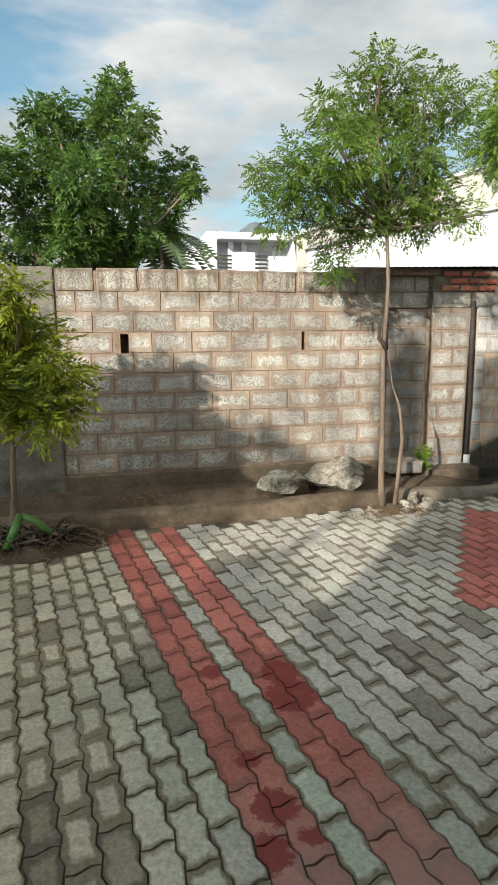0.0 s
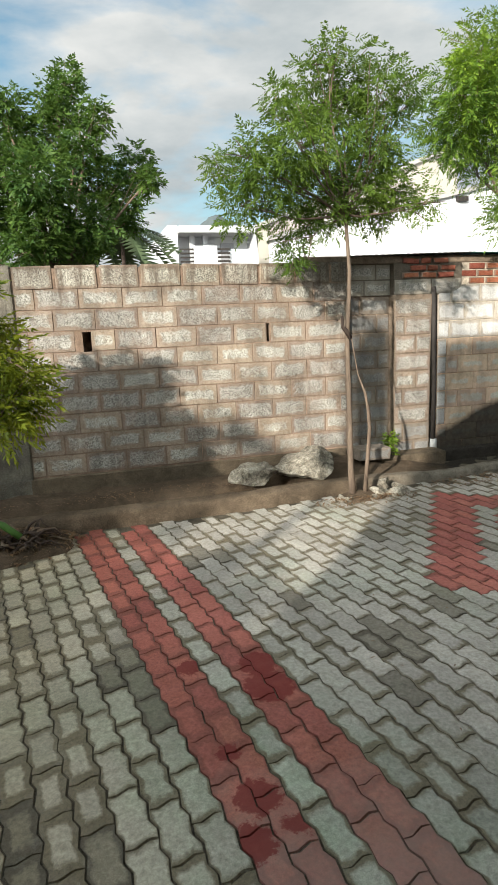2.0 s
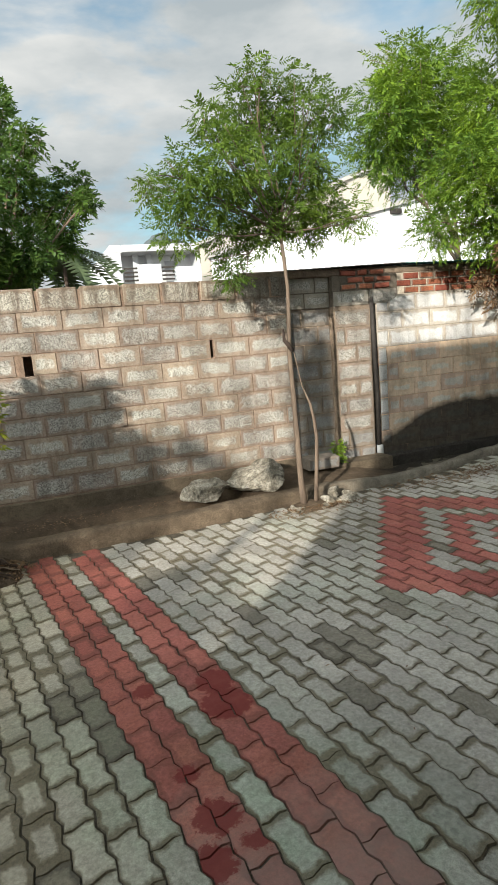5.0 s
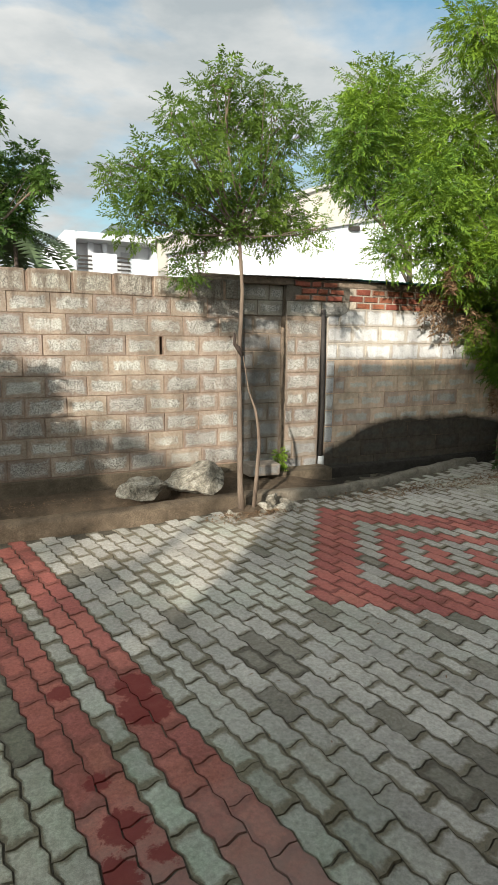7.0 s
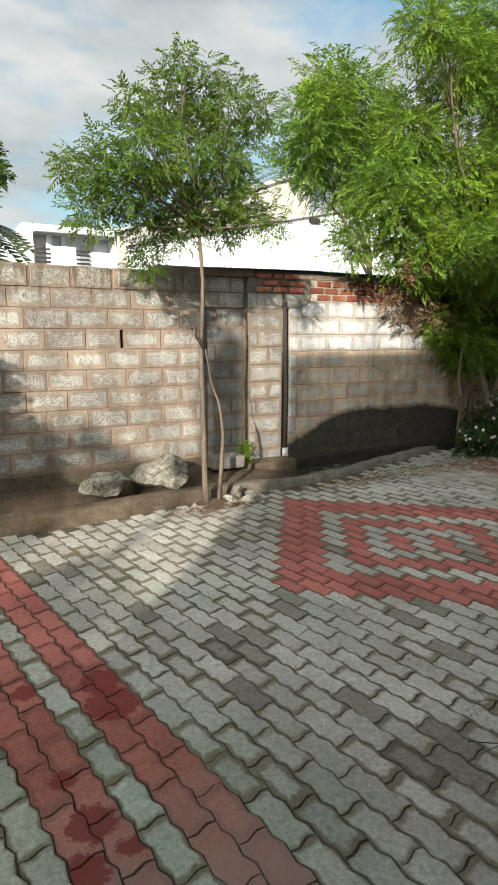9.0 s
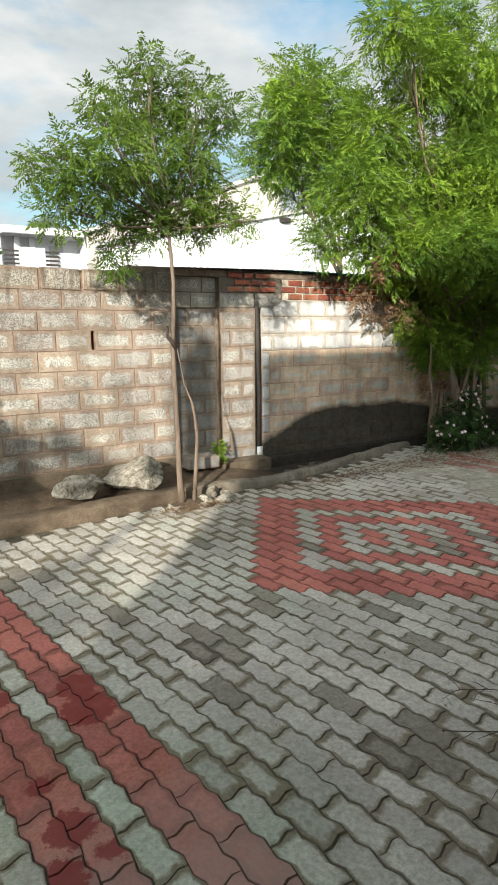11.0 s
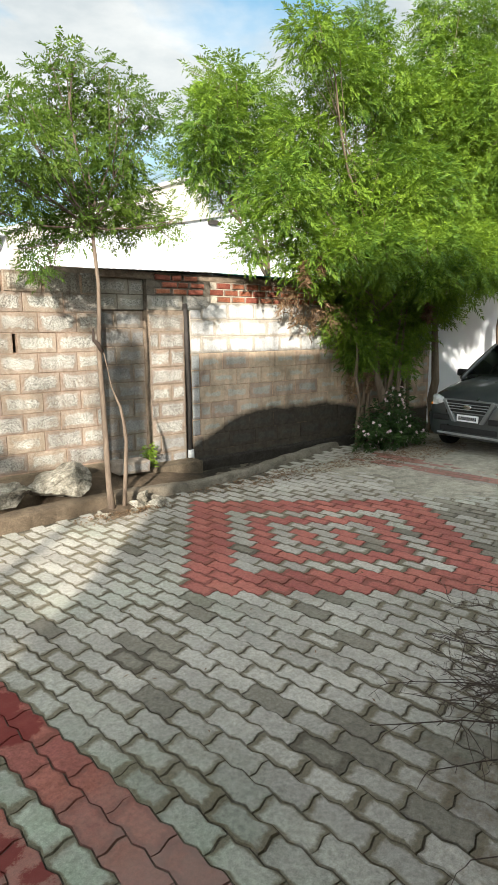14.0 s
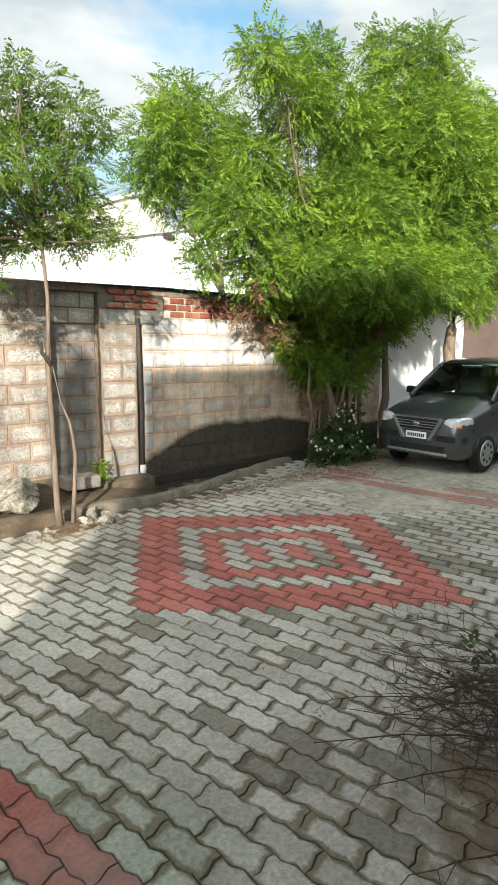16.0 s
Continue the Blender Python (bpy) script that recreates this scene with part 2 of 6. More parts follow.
def paver_material(name, light, dark, stain, islands=False, dusty=(0.30, 0.28, 0.23), wet=False):
    m = Nodes(name, 0.8, spec=0.25)
    pos = m.place()
    base = m.ramp(m.noise(pos, 30.0, 6, 0.65), (0.3, dark), (0.7, light))
    base = m.islands(base, 0.13, 0.003) if islands else m.vary(base, 0.13, 0.003)
    broad = m.ramp(m.noise(pos, 0.9, 5, 0.6, 0.3), (0.35, 0.72), (0.62, 1.0))
    base = m.mix(1.0, base, broad, "MULTIPLY")
    across = m.node("ShaderNodeVectorMath", Vector=pos)
    across.operation = "DOT_PRODUCT"
    across.inputs[1].default_value = (0.9854, 0.1704, 0.0)
    lane = m.calc("ABSOLUTE", m.calc("SUBTRACT", across.outputs["Value"], 0.93))
    near = m.node("ShaderNodeMapRange", Value=m.node("ShaderNodeSeparateXYZ", Vector=pos).outputs["Y"], From_Min=3.2, From_Max=1.9, To_Min=0.0, To_Max=1.0).outputs[0]
    green = m.calc("MULTIPLY", near, m.node("ShaderNodeRGBToBW", Color=m.ramp(lane, (0.12, 1.0), (0.75, 0.0))).outputs[0])
    green = m.calc("MULTIPLY", green, m.node("ShaderNodeRGBToBW", Color=m.ramp(m.noise(pos, 4.0, 5, 0.65), (0.35, 0.35), (0.6, 1.0))).outputs[0])
    base = m.mix(green, base, m.mix(1.0, base, (0.78, 0.94, 0.82), "MULTIPLY"))
    algae = m.ramp(m.noise(m.node("ShaderNodeMapping", Vector=pos, Location=(3.1, 1.7, 0.0)).outputs["Vector"], 1.1, 6, 0.65, 0.5), (0.5, 0.0), (0.66, 0.5))
    base = m.mix(algae, base, m.mix(1.0, base, (0.84, 0.98, 0.88), "MULTIPLY"))
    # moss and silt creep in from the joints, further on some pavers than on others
    mid = m.node("ShaderNodeAttribute")
    mid.attribute_name = "mid"
    r = m.node("ShaderNodeNewGeometry").outputs["Random Per Island"] if islands else m.node("ShaderNodeObjectInfo").outputs["Random"]
    r2 = m.calc("FRACT", m.calc("MULTIPLY", r, 17.31))
    reach = m.calc("MULTIPLY_ADD", m.calc("POWER", r2, 1.5), 0.62, 0.02)
    reach = m.calc("MULTIPLY_ADD", m.calc("SUBTRACT", m.noise(pos, 12.0, 7, 0.72), 0.5), 1.15, reach)
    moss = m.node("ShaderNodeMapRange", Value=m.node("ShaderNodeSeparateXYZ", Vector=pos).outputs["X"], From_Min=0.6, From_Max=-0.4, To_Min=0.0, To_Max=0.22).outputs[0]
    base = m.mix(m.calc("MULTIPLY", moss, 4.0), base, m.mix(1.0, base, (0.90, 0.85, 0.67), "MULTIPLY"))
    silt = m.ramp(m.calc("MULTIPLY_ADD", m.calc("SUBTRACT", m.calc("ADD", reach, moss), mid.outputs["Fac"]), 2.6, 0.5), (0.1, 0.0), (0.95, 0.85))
    base = m.mix(silt, base, stain)
    blot = m.ramp(m.noise(pos, 2.6, 9, 0.72, 0.6), (0.5, 0.0), (0.66, 0.42))
    base = m.mix(blot, base, tuple(0.55 * a + 0.45 * b for a, b in zip(stain, dark)))
    dust = m.ramp(m.noise(pos, 5.5, 8, 0.7), (0.58, 0.0), (0.74, 0.45))
    # trodden dust lies thick towards the car
    drift = m.node("ShaderNodeMapRange", Value=m.node("ShaderNodeSeparateXYZ", Vector=pos).outputs["X"], From_Min=5.2, From_Max=7.4, To_Min=0.0, To_Max=0.8).outputs[0]
    drift = m.calc("MULTIPLY", drift, m.node("ShaderNodeRGBToBW", Color=m.ramp(m.noise(pos, 1.3, 7, 0.7), (0.3, 0.35), (0.6, 1.0))).outputs[0])
    base = m.mix(drift, base, (0.36, 0.33, 0.265))
    base = m.mix(dust, base, dusty)
    pits = m.ramp(m.noise(pos, 55.0, 8, 0.75), (0.36, 0.62), (0.6, 1.08))
    base = m.mix(0.8, base, pits, "MULTIPLY")
    # earth trodden out of the brush
    off = m.node("ShaderNodeVectorMath")
    off.operation = "DISTANCE"
    m.put(pos, off.inputs[0])
    off.inputs[1].default_value = (2.25, 0.55, 0.0)
    earth = m.calc("MULTIPLY_ADD", m.calc("SUBTRACT", m.noise(pos, 5.0, 8, 0.7), 0.5), 1.7, m.calc("SUBTRACT", 0.62, off.outputs["Value"]))
    base = m.mix(m.ramp(earth, (0.0, 0.0), (0.3, 0.85)), base, m.ramp(m.noise(pos, 40.0, 6, 0.7), (0.3, (0.085, 0.06, 0.038)), (0.7, (0.19, 0.14, 0.09))))
    speck = m.ramp(m.noise(pos, 260.0, 2, 0.5), (0.3, 0.72), (0.6, 1.0))
    base = m.mix(0.8, base, speck, "MULTIPLY")
    if wet:
        # the red has worn off and greyed where people step out of the house
        worn = m.node("ShaderNodeMapRange", Value=m.node("ShaderNodeSeparateXYZ", Vector=pos).outputs["Y"], From_Min=2.3, From_Max=1.3, To_Min=-0.25, To_Max=0.6).outputs[0]
        worn = m.calc("MULTIPLY_ADD", m.calc("SUBTRACT", m.noise(pos, 6.0, 7, 0.7), 0.5), 1.0, worn)
        base = m.mix(m.ramp(worn, (0.0, 0.0), (0.6, 0.6)), base, (0.27, 0.205, 0.17))
        # spilled dark red dye on the stripe
        spill = None
        warp = m.node("ShaderNodeVectorMath", Vector=pos)
        jag = m.node("ShaderNodeTexNoise", Vector=pos, Scale=22.0, Detail=7.0, Roughness=0.75).outputs["Color"]
        warp.operation = "MULTIPLY_ADD"
        m.put(jag, warp.inputs[0])
        warp.inputs[1].default_value = (0.16, 0.16, 0.0)
        m.put(pos, warp.inputs[2])
        for (x, y), size in (((0.80, 2.68), 0.10), ((0.80, 2.48), 0.12), ((0.56, 1.86), 0.085), ((0.49, 1.68), 0.08), ((0.46, 2.76), 0.06), ((0.66, 1.71), 0.05), ((0.51, 2.12), 0.05)):
            gap = m.node("ShaderNodeVectorMath")
            gap.operation = "DISTANCE"
            m.put(warp.outputs[0], gap.inputs[0])
            gap.inputs[1].default_value = (x, y, 0.0)
            one = m.calc("SUBTRACT", size, gap.outputs["Value"])
            spill = one if spill is None else m.calc("MAXIMUM", spill, one)
        base = m.mix(m.ramp(m.calc("MULTIPLY_ADD", spill, 30.0, 0.5), (0.25, 0.0), (0.75, 0.85)), base, (0.15, 0.022, 0.018))
    m.bump(m.noise(pos, 150.0, 5, 0.7), 0.35, 0.004)
    return m.done(base, m.ramp(m.noise(pos, 8.0, 4), (0.3, 0.62), (0.7, 0.9)))


def leaf_material(name, young, old, through=0.35):
    m = Nodes(name, 0.5, spec=0.22)
    r = m.node("ShaderNodeNewGeometry").outputs["Random Per Island"]
    col = m.ramp(r, (0.0, old), (0.55, tuple((a + b) / 2 for a, b in zip(old, young))), (1.0, young))
    col = m.mix(0.5, col, m.ramp(m.noise(m.place(), 1.4, 3), (0.35, old), (0.7, young)))
    m.put(col, m.b.inputs["Base Color"])
    thin = m.node("ShaderNodeBsdfTranslucent", Color=m.mix(0.5, col, young))
    both = m.node("ShaderNodeMixShader", Fac=through)
    m.t.links.new(m.b.outputs[0], both.inputs[1])
    m.t.links.new(thin.outputs[0], both.inputs[2])
    m.t.links.new(both.outputs[0], m.t.nodes["Material Output"].inputs["Surface"])
    return m.mat


def bark_material(name, light, dark, scale=18.0):
    m = Nodes(name, 0.9, spec=0.15)
    mp = m.node("ShaderNodeMapping", Vector=m.place(), Scale=(1.0, 1.0, 0.22))
    n = m.noise(mp.outputs["Vector"], scale, 8, 0.7, 0.4)
    m.bump(n, 0.8, 0.015)
    return m.done(m.ramp(n, (0.3, dark), (0.68, light)))


M_BLOCK = block_material("rough_concrete_block", (0.35, 0.245, 0.172), (0.74, 0.71, 0.63), (0.45, 0.425, 0.365), (0.085, 0.076, 0.06), 0.22, mould=True)
M_CAP = block_material("cap_block", (0.30, 0.21, 0.15), (0.74, 0.69, 0.57), (0.40, 0.365, 0.30), (0.06, 0.056, 0.047), 0.14, mould=True)
# pale copy of the side wall's block, sunlight put into its colour
M_SUNLIT_BLOCK = block_material("sunlit_block", (0.50, 0.42, 0.33), (0.74, 0.73, 0.70), (0.66, 0.65, 0.62), (0.50, 0.48, 0.45), 0.09, 0.4)
M_GREY_BLOCK = block_material("bare_grey_block", (0.30, 0.235, 0.175), (0.37, 0.36, 0.335), (0.29, 0.28, 0.26), (0.19, 0.185, 0.17), 0.22, 0.5)
M_OLD_BLOCK = block_material("weathered_block", (0.34, 0.30, 0.24), (0.56, 0.53, 0.47), (0.40, 0.38, 0.335), (0.13, 0.125, 0.11), 0.22, 0.7)
# side wall block and mortar, with the dark foot painted in as shade
M_SIDE_BLOCK = block_material("shaded_foot_grey_block", (0.80, 0.545, 0.37), (0.70, 0.66, 0.58), (0.64, 0.60, 0.51), (0.50, 0.46, 0.39), 0.42, 0.3, True)
M_SIDE_MORTAR = mortar_material("shaded_foot_tan_mortar", (0.90, 0.61, 0.41), True)
M_DARK_LEDGE = mortar_material("dark_cement", (0.06, 0.052, 0.042))
M_BRICK = block_material("red_brick", (0.34, 0.27, 0.22), (0.46, 0.17, 0.10), (0.38, 0.12, 0.07), (0.25, 0.08, 0.05), 0.03, 0.3)
M_MORTAR = mortar_material("mud_mortar", (0.43, 0.30, 0.215))
M_MORTAR_PALE = mortar_material("pale_mortar", (0.72, 0.62, 0.49))
M_MORTAR_TAN = mortar_material("tan_mortar", (0.36, 0.275, 0.20))
M_MORTAR_DARK = mortar_material("dark_mortar", (0.24, 0.20, 0.155))
M_PLINTH = mortar_material("plinth_plaster", (0.22, 0.17, 0.115))
M_CEMENT = mortar_material("cement_kerb", (0.235, 0.175, 0.118), turn=(2.4, 3.4, (0.34, 0.30, 0.235)))
M_SOIL = mortar_material("garden_soil", (0.17, 0.122, 0.08), turn=(3.4, 3.9, (0.05, 0.042, 0.032)))
M_SAND = mortar_material("joint_sand", (0.17, 0.145, 0.105))
M_PIER = mortar_material("mossy_plaster", (0.29, 0.26, 0.205))
M_PLASTER = plain("old_plaster", (0.62, 0.56, 0.50), 0.9, scale=4.0)
M_WHITE = plain("white_paint", (0.82, 0.82, 0.82), 0.8, grain=0.03, scale=3.0)
GREY = ((0.59, 0.548, 0.478), (0.415, 0.383, 0.33), (0.14, 0.112, 0.064))
RED = ((0.53, 0.175, 0.142), (0.42, 0.132, 0.105), (0.22, 0.078, 0.058))
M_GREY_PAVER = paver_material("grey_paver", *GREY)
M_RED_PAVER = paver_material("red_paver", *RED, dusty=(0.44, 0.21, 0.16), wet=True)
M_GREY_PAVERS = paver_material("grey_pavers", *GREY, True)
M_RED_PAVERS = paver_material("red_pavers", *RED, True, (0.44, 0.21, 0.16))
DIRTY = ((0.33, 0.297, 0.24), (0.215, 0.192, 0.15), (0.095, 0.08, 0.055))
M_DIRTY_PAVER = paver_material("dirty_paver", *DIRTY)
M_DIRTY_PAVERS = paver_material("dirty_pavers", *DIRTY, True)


def rock_material():
    m = Nodes("grey_rock", 0.95, spec=0.15)
    pos = m.place()
    col = m.ramp(m.noise(pos, 9.0, 8, 0.7, 0.6), (0.32, (0.09, 0.08, 0.06)), (0.48, (0.36, 0.32, 0.25)), (0.64, (0.58, 0.535, 0.44)))
    seam = m.ramp(m.cells(pos, 11.0), (0.0, 0.55), (0.25, 1.0))
    pits = m.noise(pos, 48.0, 6, 0.7)
    col = m.mix(0.8, col, m.ramp(pits, (0.38, 0.4), (0.6, 1.1)), "MULTIPLY")
    m.bump(m.calc("ADD", m.noise(pos, 22.0, 8, 0.75), m.calc("MULTIPLY", pits, 0.5)), 1.0, 0.04)
    return m.done(m.mix(0.6, col, seam, "MULTIPLY"))


M_ROCK = rock_material()
M_NEEM = leaf_material("neem_leaf", (0.25, 0.365, 0.03), (0.022, 0.075, 0.017), 0.30)
M_YOUNG_NEEM = leaf_material("young_neem_leaf", (0.17, 0.25, 0.032), (0.04, 0.095, 0.02), 0.42)
M_FAR_LEAF = leaf_material("broad_tree_leaf", (0.13, 0.21, 0.035), (0.028, 0.075, 0.02), 0.36)
M_LIME_LEAF = leaf_material("lime_leaf", (0.40, 0.42, 0.03), (0.045, 0.095, 0.014), 0.36)
M_DRY_LEAF = leaf_material("dry_leaf", (0.27, 0.165, 0.085), (0.10, 0.06, 0.035), 0.2)
M_PALM = leaf_material("palm_leaf", (0.10, 0.13, 0.06), (0.035, 0.055, 0.028), 0.15)
M_SHRUB = leaf_material("shrub_leaf", (0.06, 0.11, 0.025), (0.016, 0.035, 0.012), 0.2)
M_PETAL = leaf_material("pink_petal", (0.85, 0.55, 0.62), (0.78, 0.70, 0.70), 0.3)
M_BARK = bark_material("grey_bark", (0.25, 0.185, 0.13), (0.10, 0.072, 0.052))
M_YOUNG_BARK = bark_material("young_bark", (0.22, 0.165, 0.12), (0.085, 0.063, 0.048))
M_STAKE = bark_material("bare_stake", (0.27, 0.205, 0.145), (0.12, 0.085, 0.06))
M_TWIG = bark_material("dry_twig", (0.10, 0.072, 0.058), (0.04, 0.03, 0.024), 40.0)
M_STEM = plain("green_stalk", (0.085, 0.20, 0.04), 0.55, grain=0.25)
M_PIPE = plain("rusty_iron", (0.05, 0.042, 0.036), 0.8, grain=0.25)
M_PVC = plain("grey_pvc", (0.42, 0.43, 0.42), 0.5)
M_SHEET = plain("blue_green_sheet", (0.06, 0.30, 0.30), 0.5, metal=0.2)
M_SHEET_GREY = plain("grey_sheet", (0.20, 0.20, 0.19), 0.7)


# ---- building tools ----
def part(name, bm, material, parent=None, label=""):
    """Links a bmesh, or a ready mesh, as one mesh object, under its thing if there is one."""
    if isinstance(bm, bmesh.types.BMesh):
        me = bpy.data.meshes.new(name)
        bm.to_mesh(me)
        bm.free()
    else:
        me = bm
    if material and not me.materials:
        me.materials.append(material)
    ob = new(name, me)
    if parent:
        ob.parent = parent
    return tagged(ob, label)


def thing(name, at, label, category, group="", turn=0.0):
    ob = new(name)
    ob.empty_display_size = 0.1
    ob.matrix_basis = pose(*at, 0, 0, turn)
    return tagged(ob, label, category, group)


def box(x0, x1, y0, y1, z0, z1, bevel=0.0, segments=1, bm=None):
    bm = bm or bmesh.new()
    made = bmesh.ops.create_cube(bm, size=1.0, matrix=Matrix.LocRotScale(((x0 + x1) / 2, (y0 + y1) / 2, (z0 + z1) / 2), None, (x1 - x0, y1 - y0, z1 - z0)))
    if bevel:
        es = list({e for v in made["verts"] for e in v.link_edges})
        bmesh.ops.bevel(bm, geom=es, offset=bevel, segments=segments, affect="EDGES", profile=0.6)
    return bm


def smooth(me):
    for p in me.polygons:
        p.use_smooth = True
    return me


def tube_arrays(points, radii, sides, verts, faces):
    """A tapered tube along a line of points, added to lists of vertices and faces."""
    start = len(verts)
    n = len(points)
    for i, p in enumerate(points):
        d = (points[min(i + 1, n - 1)] - points[max(i - 1, 0)]).normalized()
        a = d.orthogonal().normalized() if abs(d.z) > 0.99 else d.cross(Vector((0, 0, 1))).normalized()
        b = d.cross(a)
        for k in range(sides):
            w = 2 * math.pi * k / sides
            verts.append(p + (a * math.cos(w) + b * math.sin(w)) * radii[i])
    for i in range(n - 1):
        for k in range(sides):
            k2 = (k + 1) % sides
            faces.append((start + i * sides + k, start + i * sides + k2, start + (i + 1) * sides + k2, start + (i + 1) * sides + k))
    faces.append(tuple(start + k for k in reversed(range(sides))))
    faces.append(tuple(start + (n - 1) * sides + k for k in range(sides)))


def mesh_of(name, verts, faces):
    me = bpy.data.meshes.new(name)
    me.from_pydata([tuple(v) for v in verts], [], faces)
    me.update()
    return me


def tube(name, points, radii, material, parent=None, sides=8, label=""):
    verts, faces = [], []
    tube_arrays([Vector(p) for p in points], radii, sides, verts, faces)
    return part(name, smooth(mesh_of(name, verts, faces)), material, parent, label)


def curve_between(a, b, sag, steps, rng, wobble=0.0):
    a, b = Vector(a), Vector(b)
    pts = []
    for i in range(steps + 1):
        s = i / steps
        p = a.lerp(b, s) + Vector((0, 0, sag * 4 * s * (1 - s)))
        if 0 < i < steps and wobble:
            p += Vector((rng.uniform(-1, 1), rng.uniform(-1, 1), rng.uniform(-0.6, 0.6))) * wobble
        pts.append(p)
    return pts


def frond(rng, length, pairs, leaflet, width):
    """A pinnate leaf along +x that droops at its tip: vertices and faces of its leaflets."""
    verts, faces = [], []
    for i in range(pairs):
        s = (i + 0.8) / pairs
        base = Vector((length * s, 0, -0.32 * length * s * s))
        size = leaflet * (0.65 + 0.5 * math.sin(math.pi * min(1, s * 0.9 + 0.1)))
        for side in (-1, 1):
            aim = Vector((0.45 + 0.4 * s + rng.uniform(-0.25, 0.25), side * (1.0 - 0.35 * s), -0.3 + rng.uniform(-0.45, 0.3))).normalized()
            cross = Vector((0.75, -side * 0.55, rng.uniform(-0.5, 0.7))).normalized() * width
            k = len(verts)
            verts += [base, base + aim * size * 0.5 + cross, base + aim * size, base + aim * size * 0.42 - cross]
            faces.append((k, k + 1, k + 2, k + 3))
    tip = Vector((length, 0, -0.32 * length))
    k = len(verts)
    verts += [tip, tip + Vector((0.4, 0.16, -0.2)) * leaflet, tip + Vector((1, 0, -0.6)) * leaflet, tip + Vector((0.4, -0.16, -0.2)) * leaflet]
    faces.append((k, k + 1, k + 2, k + 3))
    return verts, faces


def crown_mesh(name, clumps, rng, per_m3, length, pairs, leaflet, width, least=25):
    """Many small pinnate leaves in and round the clumps (x, y, z, radius)."""
    kinds = []
    for _ in range(5):
        v, f = frond(rng, length * rng.uniform(0.8, 1.15), pairs, leaflet, width)
        kinds.append((np.array([tuple(p) for p in v]), np.array(f)))
    vs, fs, start = [], [], 0
    for x, y, z, r in clumps:
        n = max(least, int(per_m3 * r ** 2.3))
        for _ in range(n):
            d = Vector((rng.gauss(0, 1), rng.gauss(0, 1), rng.gauss(0, 1))).normalized()
            far = r * rng.uniform(0.1, 1.0) ** 0.55 * (1.3 if rng.random() < 0.10 else 1.0)
            at = Vector((x, y, z)) + Vector((d.x * far * 1.05, d.y * far * 1.05, d.z * far * 0.85)) - Vector((math.cos(math.atan2(d.y, d.x)), math.sin(math.atan2(d.y, d.x)), 0)) * length * 0.45
            out = math.atan2(d.y, d.x) + rng.uniform(-0.9, 0.9)
            turn = Euler((rng.uniform(-0.9, 0.9), rng.uniform(-0.7, 0.8) - 0.3 * d.z, out + rng.uniform(-0.6, 0.6))).to_matrix()
            v, f = kinds[rng.randrange(5)]
            size = rng.uniform(0.7, 1.15)
            vs.append(v @ np.array(turn).T * size + np.array(at))
            fs.append(f + start)
            start += len(v)
    v, f = np.concatenate(vs), np.concatenate(fs)
    me = bpy.data.meshes.new(name)
    me.vertices.add(len(v))
    me.vertices.foreach_set("co", v.astype(np.float32).ravel())
    me.loops.add(f.size)
    me.loops.foreach_set("vertex_index", f.astype(np.int32).ravel())
    me.polygons.add(len(f))
    me.polygons.foreach_set("loop_start", np.arange(0, f.size, 4, dtype=np.int32))
    me.update(calc_edges=True)
    me.validate()
    return me


def tree(name, base, fork, clumps, radius, label, leaf, bark, rng, per_m3, length=0.26, pairs=7, leaflet=0.06, width=0.009, group="", fine=True, dense=25, spread=1.0, stem=None):
    """A tree: tapered trunk, limbs that reach its clumps of leaves, and a crown of pinnate leaves."""
    root = thing(name, base, label, "tree", group)
    b = Vector(base)
    local = [(x - b.x, y - b.y, z - b.z, r * spread) for x, y, z, r in clumps]
    top = Vector(fork) - b
    pts = curve_between((0, 0, -0.05), top, 0, 7, rng, radius * 0.55)
    if stem:
        pts = [Vector(p) - b for p in stem]
        top = pts[-1]
    rad = [radius * (1.25 if i == 0 else 1 - 0.5 * i / 7) for i in range(8)]
    tube("trunk", pts, rad, bark, root, 10)
    for x, y, z, r in local:
        verts, faces = [], []
        end = Vector((x, y, z))
        low = top if z > top.z - 0.5 else pts[6]
        limb = curve_between(low, end, rng.uniform(-0.06, 0.10) * (end - low).length, 6, rng, 0.03 * (end - low).length)
        r0 = min(radius * 0.36, 0.012 + 0.05 * r + 0.006 * (end - low).length)
        tube_arrays(limb, [r0 * (1 - 0.75 * i / 6) for i in range(7)], 6, verts, faces)
        for _ in range(6 if fine else 4):
            s = limb[rng.randrange(3, 7)]
            d = Vector((rng.gauss(0, 1), rng.gauss(0, 1), rng.gauss(0, 0.8))).normalized() * r * rng.uniform(0.6, 1.1)
            tube_arrays(curve_between(s, end + d, 0.05 * r, 3, rng, 0.04 * r), [0.006, 0.005, 0.004, 0.0025], 4, verts, faces)
        part("limb", smooth(mesh_of("limb", verts, faces)), bark, root)
    part("crown", crown_mesh("crown", local, rng, per_m3, length, pairs, leaflet, width, dense), leaf, root)
    return root


